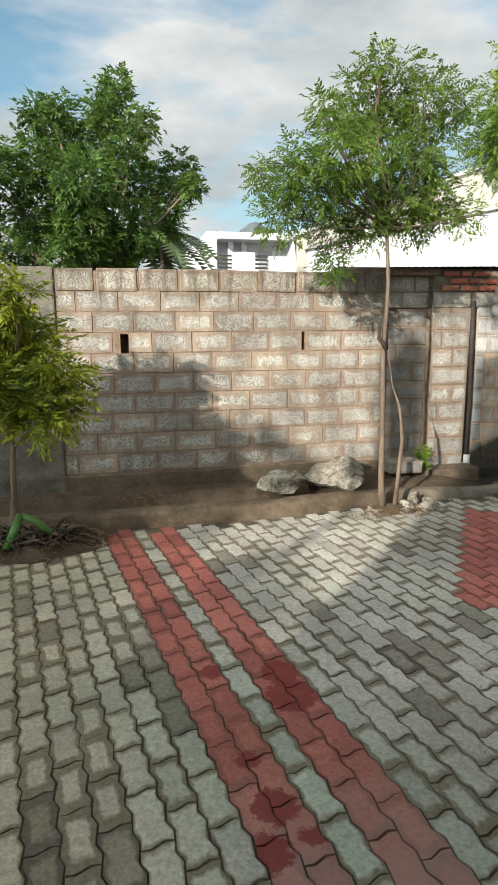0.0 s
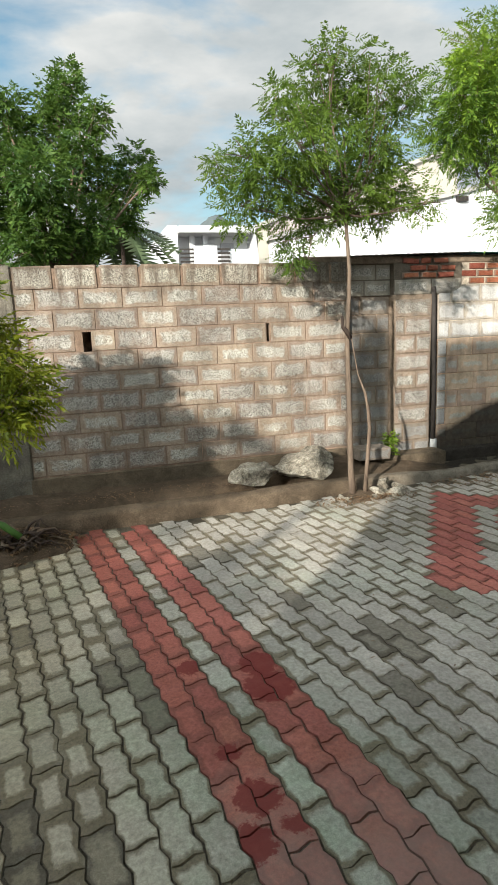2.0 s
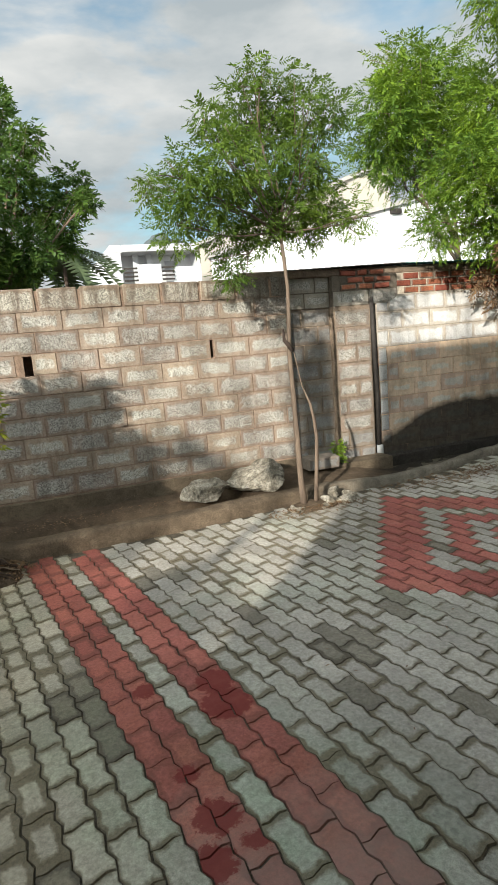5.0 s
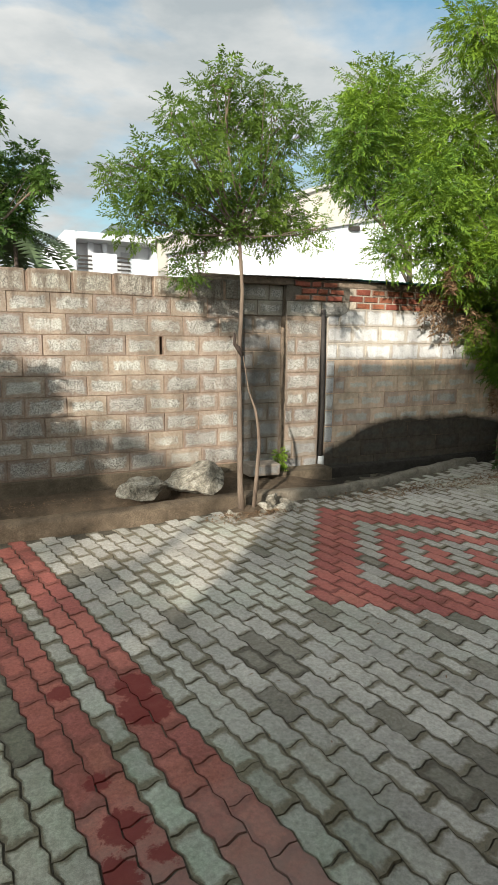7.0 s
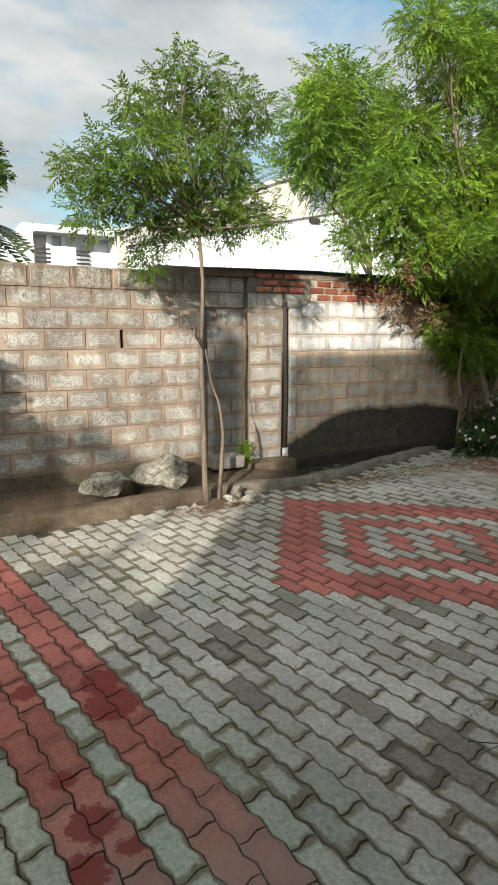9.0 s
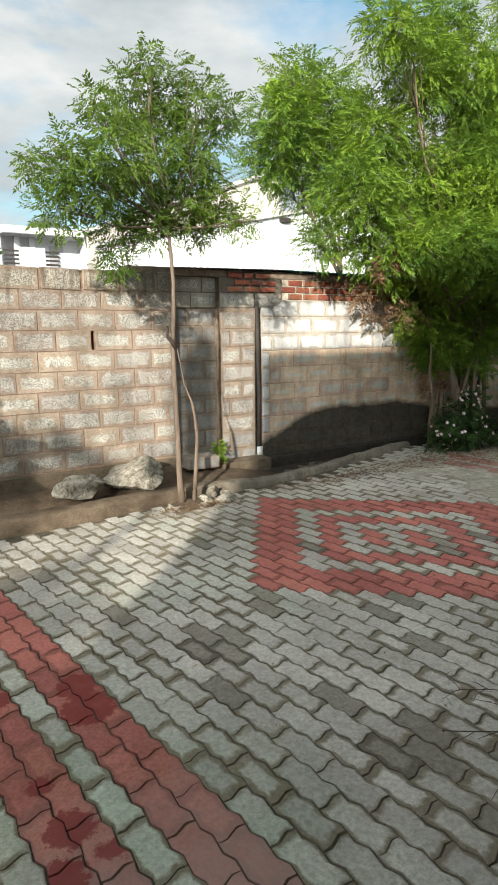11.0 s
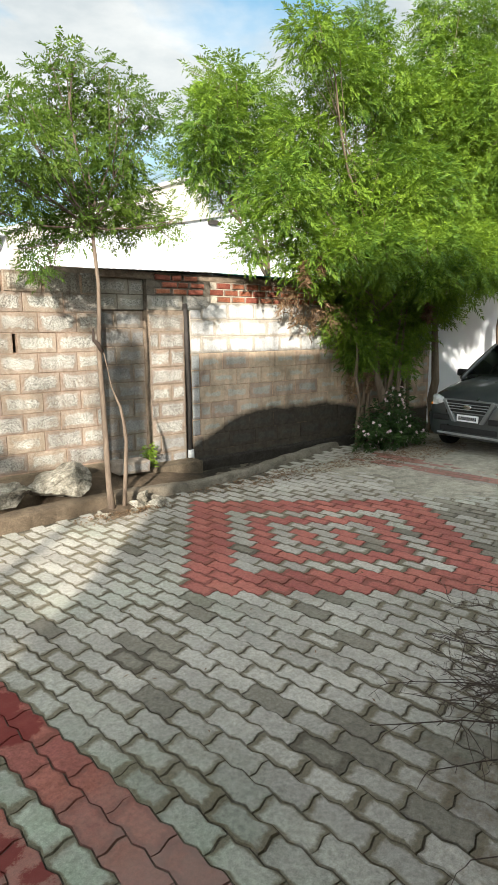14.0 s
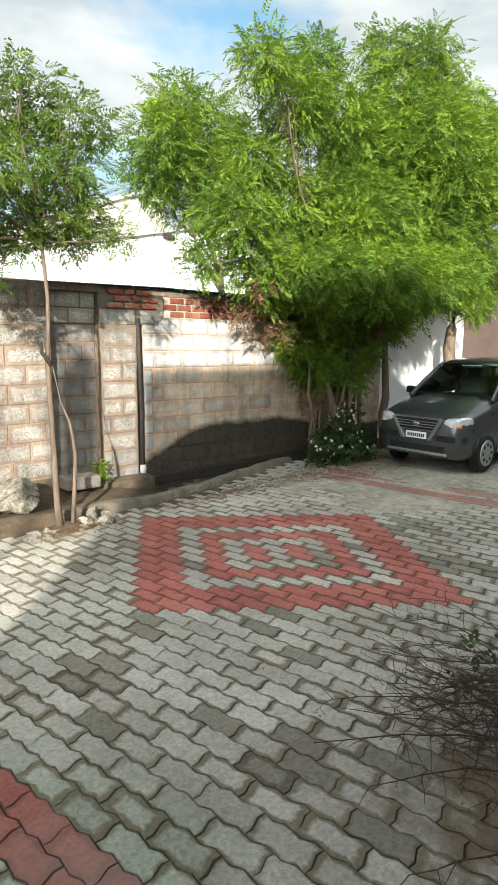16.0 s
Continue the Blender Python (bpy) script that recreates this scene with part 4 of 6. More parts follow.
M_VILLA = plain("villa_paint", (0.55, 0.55, 0.555), 0.8, grain=0.05, scale=1.5)
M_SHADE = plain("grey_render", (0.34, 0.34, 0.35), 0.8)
M_GREYPANEL = plain("pale_grey_panel", (0.60, 0.61, 0.62), 0.7)
M_CREAM = plain("cream_wall", (0.46, 0.425, 0.36), 0.9, grain=0.06, scale=1.5)
M_SHEET_PALE = plain("pale_roof_sheet", (0.50, 0.48, 0.43), 0.7)
M_HILL = plain("hazy_hill", (0.10, 0.12, 0.12), 1.0, scale=0.05)
white_villa()


def shed(name, x0, x1, y0, y1, z0, z1, material, label, roof_material):
    """A long building whose roof line climbs from z0 at x0 to z1 at x1."""
    s = thing(name, (x0, y0, 0), label, "building")
    w, d = x1 - x0, y1 - y0
    k = x0 * y1 / y0 - x0  # the end wall runs back along the line of sight
    part("shell", mesh_of("shell", [(0, 0, 0), (w, 0, 0), (w, 0, z1), (0, 0, z0), (k, d, 0), (w + k, d, 0), (w + k, d, z1), (k, d, z0)],
                          [(0, 1, 2, 3), (5, 4, 7, 6), (4, 0, 3, 7), (1, 5, 6, 2)]), material, s)
    e = 0.1
    part("roof", mesh_of("roof", [(-e, -e, z0), (w + e, -e, z1), (w + k, d, z1), (k, d, z0), (-e, -e, z0 + 0.1), (w + e, -e, z1 + 0.1), (w + k, d, z1 + 0.1), (k, d, z0 + 0.1)],
                         [(3, 2, 1, 0), (4, 5, 6, 7), (0, 1, 5, 4), (1, 2, 6, 5), (2, 3, 7, 6), (3, 0, 4, 7)]), roof_material, s)
    return s


hall = shed("white_hall", 4.5, 13.0, 14.0, 14.9, 3.50, 5.38, M_WHITE, "bright white hall with a gently climbing roof line", M_SHEET_PALE)
part("vent", box(5.05, 5.36, -0.10, 0.0, 4.46, 4.58), M_PIPE, hall, "dark slot under the eaves")
shed("cream_house", 4.6, 10.4, 15.2, 21.0, 3.95, 6.15, M_CREAM, "cream rendered gable behind the white hall", M_SHEET_PALE)
shed("grey_house", 12.2, 15.5, 36.0, 42.0, 6.4, 6.4, M_GREYPANEL, "pale grey house block beside the villa", M_GREYPANEL)


def hill():
    verts, faces = [], []
    n = 26
    for i in range(n + 1):
        for j in range(n + 1):
            x, y = -1 + 2 * i / n, -1 + 2 * j / n
            r = math.hypot(x, y)
            z = max(0.0, 1 - r * r) ** 0.9 + 0.07 * noise.fractal(Vector((x * 3, y * 3, 2)), 1, 2, 4)
            verts.append((x * 62, y * 60, z * 86 - 2))
    for i in range(n):
        for j in range(n):
            a = i * (n + 1) + j
            faces.append((a, a + n + 1, a + n + 2, a + 1))
    ob = part("hill", smooth(mesh_of("hill", verts, faces)), M_HILL)
    ob.location = (118, 500, 0)
    return tagged(ob, "dark rocky hill far behind the villa", "hill", kind="structure")


hill()


def palm(at, height, label, rnd):
    p = thing("coconut_palm", at, label, "palm")
    tube("trunk", [(0, 0, -0.1), (0.15, 0, height * 0.5), (0.1, 0.1, height)], [0.13, 0.10, 0.09], M_TWIG, p, 8)
    for k in range(26):
        a = 2 * math.pi * k / 26 + rnd.uniform(-0.2, 0.2)
        up = rnd.uniform(-0.5, 1.0)
        rib = [(0.0, 0.0, 0.0)] + [(2.7 * i / 15, 0.0, up * 1.5 * i / 15 - 2.0 * (i / 15) ** 2) for i in range(1, 16)]
        verts, faces = list(rib), []
        for i in range(15):
            w = 0.75 * math.sin(math.pi * min(0.97, (i + 1) / 15 * 0.85 + 0.12))
            for side in (-1, 1):
                verts.append((rib[i][0] + 0.42, side * w, rib[i][2] - 0.42 * w))
                faces.append((i, i + 1, len(verts) - 1))
        f = part("frond", mesh_of("frond", verts, faces), M_PALM, p)
        f.matrix_basis = pose(0.1, 0.1, height, 0, 0, math.degrees(a))
    return p


palm((2.2, 30.0, 0), 6.1, "coconut palm with drooping grey-green fronds beside the villa", random.Random(5))
palm((0.9, 33.0, 0), 6.2, "coconut palm half hidden behind the broad tree", random.Random(6))


# ---- trees and plants ----
young = tree("young_neem_tree", (2.38, 4.93, 0.03), (2.33, 5.05, 2.62), [
    (2.09, 4.81, 3.77, 0.15), (2.4, 5.09, 3.71, 0.28), (2.63, 4.93, 3.52, 0.31), (3.02, 5.14, 3.6, 0.15), (2.08, 5.16, 3.54, 0.33), (1.6, 4.66, 3.34, 0.14),
    (1.73, 4.61, 3.02, 0.33), (2.49, 5.35, 3.25, 0.43), (2.6, 4.83, 3.17, 0.28), (1.43, 4.81, 2.93, 0.25), (1.29, 5.3, 2.97, 0.19), (1.69, 5.02, 2.82, 0.34),
    (2.23, 5.35, 2.86, 0.35), (2.51, 5.03, 2.8, 0.34), (2.92, 5.18, 2.85, 0.28), (2.92, 4.74, 2.6, 0.17), (1.44, 5.17, 2.65, 0.25), (1.98, 5.38, 2.56, 0.25),
    (2.23, 5.07, 2.59, 0.24), (2.76, 5.27, 2.62, 0.21), (1.92, 5.2, 2.27, 0.2)], 0.03,
    "slender young neem tree with a thin crooked trunk beside the kerb", M_YOUNG_NEEM, M_YOUNG_BARK, random.Random(21), 3000, 0.135, 6, 0.04, 0.0076, dense=44, spread=1.05,
    stem=[(2.37, 4.96, 0.0), (2.348, 4.965, 0.29), (2.342, 4.97, 0.69), (2.334, 4.97, 1.05), (2.326, 4.98, 1.5), (2.345, 4.98, 1.85), (2.357, 4.99, 2.08), (2.325, 5.0, 2.56)])

neem = tree("neem_tree", (6.9, 5.55, 0.0), (6.75, 5.6, 1.9), [
    (5.02, 5.15, 4.82, 0.56), (6.45, 5.71, 5.35, 0.62), (5.91, 5.57, 4.7, 0.78), (5.46, 5.8, 3.99, 0.73), (6.9, 5.67, 4.69, 1.05), (4.73, 5.27, 3.14, 0.73),
    (6.26, 5.87, 3.52, 1.08), (6.94, 5.45, 3.48, 1.22), (4.43, 5.51, 2.7, 0.46), (5.22, 5.41, 2.64, 0.72), (6.21, 5.38, 2.58, 0.98), (5.64, 5.65, 2.4, 0.42),
    (6.75, 5.75, 2.1, 0.65), (6.3, 5.85, 1.75, 0.6), (7.15, 5.8, 1.6, 0.7), (6.75, 5.8, 1.35, 0.6), (6.3, 5.8, 1.95, 0.6), (6.55, 5.7, 1.5, 0.6), (7.3, 5.75, 1.25, 0.6), (6.7, 4.75, 2.55, 0.75), (6.0, 4.85, 2.6, 0.6), (5.5, 5.0, 2.6, 0.5)], 0.07,
    "bushy green neem tree that hangs over the side wall", M_NEEM, M_BARK, random.Random(22), 2900, 0.20, 7, 0.058, 0.009, "neem trees by the side wall", spread=0.66)
tree("neem_tree", (8.35, 5.7, 0.0), (8.3, 5.75, 2.1), [
    (8.1, 5.84, 6.0, 0.7), (8.7, 5.42, 6.05, 0.7), (8.25, 5.74, 5.3, 1.1), (9.2, 5.46, 5.55, 0.9), (8.14, 5.8, 4.53, 1.43), (8.71, 5.18, 4.51, 1.59),
    (8.54, 5.6, 3.56, 1.55), (7.68, 5.57, 2.71, 1.24), (9.21, 5.57, 2.93, 1.2), (7.72, 5.8, 2.14, 0.65), (8.81, 5.95, 2.05, 0.5), (7.9, 5.95, 1.6, 0.65), (7.5, 5.75, 1.85, 0.7), (8.3, 5.6, 2.2, 0.6), (7.5, 4.65, 2.6, 0.85), (8.4, 4.7, 2.75, 0.85)], 0.08,
    "tall green neem tree over the parked car", M_NEEM, M_BARK, random.Random(23), 2200, 0.21, 7, 0.062, 0.0095, "neem trees by the side wall", spread=0.66)
tree("neem_tree", (10.4, 5.75, 0.0), (10.45, 5.75, 2.3), [
    (11.0, 5.85, 5.5, 1.0), (10.17, 5.21, 4.63, 1.4), (9.8, 5.34, 3.69, 1.4), (11.39, 5.82, 3.24, 1.1), (10.09, 5.64, 2.72, 0.8), (10.19, 5.23, 2.4, 0.55), (11.5, 5.6, 4.6, 1.1)], 0.16,
    "neem tree with a pale trunk behind the car", M_NEEM, M_BARK, random.Random(24), 1800, 0.21, 7, 0.064, 0.010, "neem trees by the side wall", spread=0.66)
tree("neem_tree", (6.5, 7.5, 0.0), (6.2, 7.3, 2.4), [
    (4.92, 6.74, 4.7, 0.41), (4.6, 6.62, 4.17, 0.47), (5.72, 7.19, 4.64, 0.68), (4.65, 6.88, 3.85, 0.4), (5.53, 7.08, 3.97, 0.76)], 0.08,
    "light green neem tree behind the side wall", M_NEEM, M_BARK, random.Random(25), 1800, 0.20, 7, 0.058, 0.009, "neem trees by the side wall", spread=1.12)
tree("broad_tree", (-0.4, 9.6, 0.0), (-0.3, 9.7, 2.3), [
    (0.16, 10.43, 5.47, 0.28), (0.01, 10.31, 5.02, 0.43), (0.5, 9.64, 4.72, 0.3), (-0.72, 9.93, 4.85, 0.33), (-0.94, 8.92, 4.51, 0.19), (-0.43, 10.16, 4.54, 0.46),
    (0.23, 9.65, 4.28, 0.38), (-1.0, 9.07, 3.91, 0.47), (-0.33, 8.63, 3.56, 0.53), (0.4, 10.21, 3.93, 0.49), (1.06, 10.48, 4.19, 0.42), (1.15, 8.9, 3.7, 0.18),
    (0.83, 10.1, 3.59, 0.37), (-1.08, 9.32, 3.22, 0.49), (-0.37, 8.8, 3.01, 0.48), (0.25, 9.09, 3.07, 0.44), (0.91, 10.04, 3.32, 0.29), (-1.39, 10.25, 2.86, 0.38),
    (-0.59, 8.59, 2.68, 0.33), (0.08, 9.73, 2.83, 0.39), (-1.63, 8.59, 3.7, 0.49), (-2.13, 9.94, 3.05, 0.57)], 0.11,
    "dark green broad tree with bare forked limbs behind the block wall", M_FAR_LEAF, M_BARK, random.Random(26), 1900, 0.16, 4, 0.08, 0.018, dense=70)
tree("lime_shrub", (-0.86, 4.72, 0.0), (-0.80, 4.75, 0.95), [
    (-0.68, 4.6, 1.95, 0.14), (-0.63, 4.93, 1.67, 0.15), (-0.81, 4.99, 1.63, 0.19), (-0.5, 4.7, 1.46, 0.17), (-0.8, 5.0, 1.27, 0.23), (-0.42, 4.59, 1.26, 0.16),
    (-0.57, 4.45, 1.11, 0.18), (-0.99, 4.76, 1.79, 0.21), (-1.0, 4.42, 1.33, 0.23)], 0.035,
    "yellow-green leafy shrub with a thin reddish stem", M_LIME_LEAF, M_STAKE, random.Random(27), 3400, 0.19, 7, 0.062, 0.010, dense=75, spread=1.2)
# a tree beside the house, whose loose twigs shade the wall and the near paving
gt = random.Random(29)
sprays = [(-4.35, -1.5, 2.45, 0.45), (-4.9, -1.5, 2.6, 0.5), (-5.4, -1.5, 2.6, 0.5), (-5.8, -1.7, 2.4, 0.5), (-3.72, -1.55, 2.35, 0.36), (-3.8, -1.7, 2.05, 0.4), (-4.2, -1.6, 1.9, 0.5), (-3.95, -1.6, 2.6, 0.3), (-4.5, -1.6, 2.85, 0.36),
          (-6.4, -1.6, 3.1, 0.8), (-7.4, -1.7, 3.4, 0.9), (-8.6, -1.7, 4.2, 1.0), (-8.4, -1.6, 3.0, 0.9), (-9.6, -1.7, 3.8, 1.0), (-7.9, -1.7, 4.4, 0.5), (-7.2, -1.6, 4.15, 0.45), (-7.6, -1.7, 4.75, 0.36), (-8.2, -1.7, 4.9, 0.45), (-8.7, -1.7, 4.7, 0.6), (-7.0, -1.6, 4.5, 0.35)]
for _ in range(24):
    x = gt.uniform(-8.9, -5.5)
    top = 5.62 - 0.06 * (x + 8.9) if x < -7.2 else 5.52 - 0.62 * (x + 7.2)
    sprays.append((x, gt.uniform(-2.0, -1.4), 4.0 + (top - 4.0) * gt.random() ** 0.75, gt.uniform(0.12, 0.26)))
tree("garden_tree", (-6.6, -1.9, 0.0), (-6.6, -1.8, 1.9), sprays, 0.14,
    "leafy garden tree beside the house", M_NEEM, M_BARK, random.Random(28), 380, 0.24, 6, 0.09, 0.02, dense=9)

stake = tube("support_stake", [(0, 0, 0), (0.03, 0, 0.36), (0.05, 0, 0.65), (0.036, 0, 0.82), (0.004, 0, 0.975), (-0.07, 0, 1.16), (-0.1, 0, 1.32), (-0.132, 0.0, 1.48)], [0.022, 0.019, 0.018, 0.017, 0.014, 0.006, 0.005, 0.0045], M_YOUNG_BARK, None, 9)
stake.location = (2.488, 4.955, 0.02)
tagged(stake, "crooked bare wooden stake leaning on the young tree", "stake")

# rocks on the bed and round the tree's foot
rr = random.Random(31)
stone("boulder", (1.56, 5.52, 0.10), (0.29, 0.24, 0.23), rr, M_ROCK, "pale grey broken boulder on the soil bed")
stone("boulder", (2.16, 5.58, 0.10), (0.62, 0.36, 0.30), rr, M_ROCK, "large rough pale boulder leaning on the soil bed")
stone("stone", (2.62, 4.93, 0.0), (0.14, 0.10, 0.07), rr, M_ROCK, "rough stone at the young tree's foot", "stone")
stone("stone", (2.72, 5.02, 0.02), (0.11, 0.09, 0.09), rr, M_ROCK, "small grey stone at the young tree's foot", "stone")
stone("stone", (2.22, 4.90, 0.0), (0.08, 0.06, 0.05), rr, M_ROCK, "small stone beside the young tree", "stone")
for x, y, size in ((2.79, 4.88, (0.13, 0.08, 0.06)), (2.88, 4.99, (0.12, 0.10, 0.07)), (2.52, 4.84, (0.09, 0.06, 0.04)), (2.28, 4.86, (0.10, 0.07, 0.045))):
    stone("stone", (x, y, 0.0), size, rr, M_ROCK, "rough lump of cement in the ring round the young tree", "stone")
loose = part("loose_block", box(-0.2, 0.2, -0.1, 0.1, 0, 0.13, 0.015, 2), M_GREY_BLOCK)
loose.matrix_basis = pose(2.93, 5.72, 0.17, 4, 3, 8)
tagged(loose, "mossy grey concrete block lying in the recess", "block")

snag = tube("broken_snag", [(2.345, 4.955, 1.50), (2.30, 4.95, 1.57), (2.268, 4.945, 1.60), (2.262, 4.94, 1.70)], [0.02, 0.021, 0.017, 0.009], M_TWIG, young, 7, "dark dead side stem")
snag.matrix_parent_inverse = young.matrix_basis.inverted()

# the neem tree's thin suckers
sk = random.Random(34)
for _ in range(11):
    foot = Vector((sk.uniform(6.35, 7.75), sk.uniform(5.5, 5.85), 0.0))
    tip = foot + Vector((sk.uniform(-0.35, 0.35), sk.uniform(-0.15, 0.15), sk.uniform(1.8, 2.5)))
    sucker = tube("sucker", curve_between(foot, tip, 0.06, 6, sk, 0.03), [0.036, 0.033, 0.03, 0.026, 0.021, 0.016, 0.011], M_BARK, neem, 7)
    sucker.matrix_parent_inverse = neem.matrix_basis.inverted()


# ---- the parked car ----
def car_paint():
    m = Nodes("grey_car_paint", 0.32, 0.55, 0.9, 0.5)
    pos = m.place()
    col = m.ramp(m.noise(pos, 900.0, 2), (0.3, (0.045, 0.053, 0.054)), (0.7, (0.072, 0.083, 0.084)))
    dust = m.ramp(m.noise(pos, 3.0, 6, 0.65), (0.4, 0.0), (0.75, 0.3))
    return m.done(m.mix(dust, col, (0.14, 0.13, 0.11)), m.ramp(m.noise(pos, 5.0, 5), (0.3, 0.25), (0.7, 0.45)))


def clear_glass():
    m = Nodes("window_glass", 0.03, spec=0.5)
    glass = m.node("ShaderNodeBsdfTransparent", Color=(0.80, 0.88, 0.85, 1))
    gloss = m.node("ShaderNodeBsdfGlossy", Color=(1, 1, 1, 1), Roughness=0.02)
    mixer = m.node("ShaderNodeMixShader", Fac=m.node("ShaderNodeFresnel", IOR=1.5).outputs[0])
    m.t.links.new(glass.outputs[0], mixer.inputs[1])
    m.t.links.new(gloss.outputs[0], mixer.inputs[2])
    m.t.links.new(mixer.outputs[0], m.t.nodes["Material Output"].inputs["Surface"])
    return m.mat


M_CAR = car_paint()
M_GLASS = clear_glass()
M_BLACK = plain("black_plastic", (0.018, 0.018, 0.018), 0.55)
M_CABIN = plain("dark_cloth", (0.17, 0.165, 0.155), 0.9)
M_LINER = plain("grey_headlining", (0.36, 0.35, 0.33), 0.9)
M_CHROME = plain("bright_reflector", (0.75, 0.76, 0.76), 0.12, metal=1.0, grain=0.15, scale=60.0)
M_LENS = plain("headlamp_lens", (0.80, 0.81, 0.80), 0.1, metal=0.35, coat=1.0, grain=0.22, scale=16.0)
M_AMBER = plain("amber_lens", (0.70, 0.22, 0.03), 0.2, coat=0.6)
M_SILVER = plain("wheel_silver", (0.42, 0.43, 0.43), 0.4, metal=0.7)
M_TYRE = plain("tyre_rubber", (0.022, 0.022, 0.022), 0.85)
M_PLATE = plain("plate_white", (0.82, 0.82, 0.80), 0.5, grain=0.02)

car = thing("car", (7.22, 4.37, 0.0), "dusty dark grey small hatchback car parked under the trees", "car")
car.scale = (1.0, 0.93, 1.0)


def loft(rings, closed=True):
    """Skin over rings of equal length."""
    verts, faces, n = [], [], len(rings[0])
    for ring in rings:
        verts += ring
    for i in range(len(rings) - 1):
        for k in range(n - (0 if closed else 1)):
            k2 = (k + 1) % n
            faces.append((i * n + k, i * n + k2, (i + 1) * n + k2, (i + 1) * n + k))
    if closed:
        faces += [tuple(reversed(range(n))), tuple(range((len(rings) - 1) * n, len(rings) * n))]
    return smooth(mesh_of("skin", verts, faces))


def body_ring(x, w, zb, zt, crown):
    half = [(0, zb), (0.86 * w, zb), (0.97 * w, zb + 0.05), (w, zb + 0.18), (w * 1.005, 0.5 * (zb + zt) + 0.04), (w * 0.985, zt - 0.13), (w * 0.95, zt - 0.05), (w * 0.86, zt - 0.012), (w * 0.55, zt + crown * 0.7), (0, zt + crown)]
    return [(x, y, z) for y, z in half] + [(x, -y, z) for y, z in reversed(half[1:-1])]


body = part("body", loft([body_ring(*s) for s in (
    (0.00, 0.56, 0.26, 0.66, 0.02), (0.025, 0.65, 0.23, 0.715, 0.03), (0.08, 0.70, 0.21, 0.765, 0.035), (0.20, 0.728, 0.20, 0.82, 0.04), (0.45, 0.745, 0.20, 0.885, 0.045),
    (0.64, 0.75, 0.20, 0.925, 0.045), (0.84, 0.75, 0.20, 0.975, 0.04), (1.2, 0.75, 0.20, 0.965, 0.0), (2.2, 0.75, 0.20, 0.97, 0.0), (3.0, 0.745, 0.20, 0.98, 0.0), (3.35, 0.72, 0.22, 0.97, 0.0), (3.48, 0.64, 0.28, 0.92, 0.0))]), M_CAR, car)


def roof_ring(x, w, z):
    return [(x, -w, z - 0.055), (x, -w * 0.97, z - 0.02), (x, -w * 0.8, z + 0.005), (x, 0, z + 0.025), (x, w * 0.8, z + 0.005), (x, w * 0.97, z - 0.02), (x, w, z - 0.055), (x, 0, z - 0.045)]


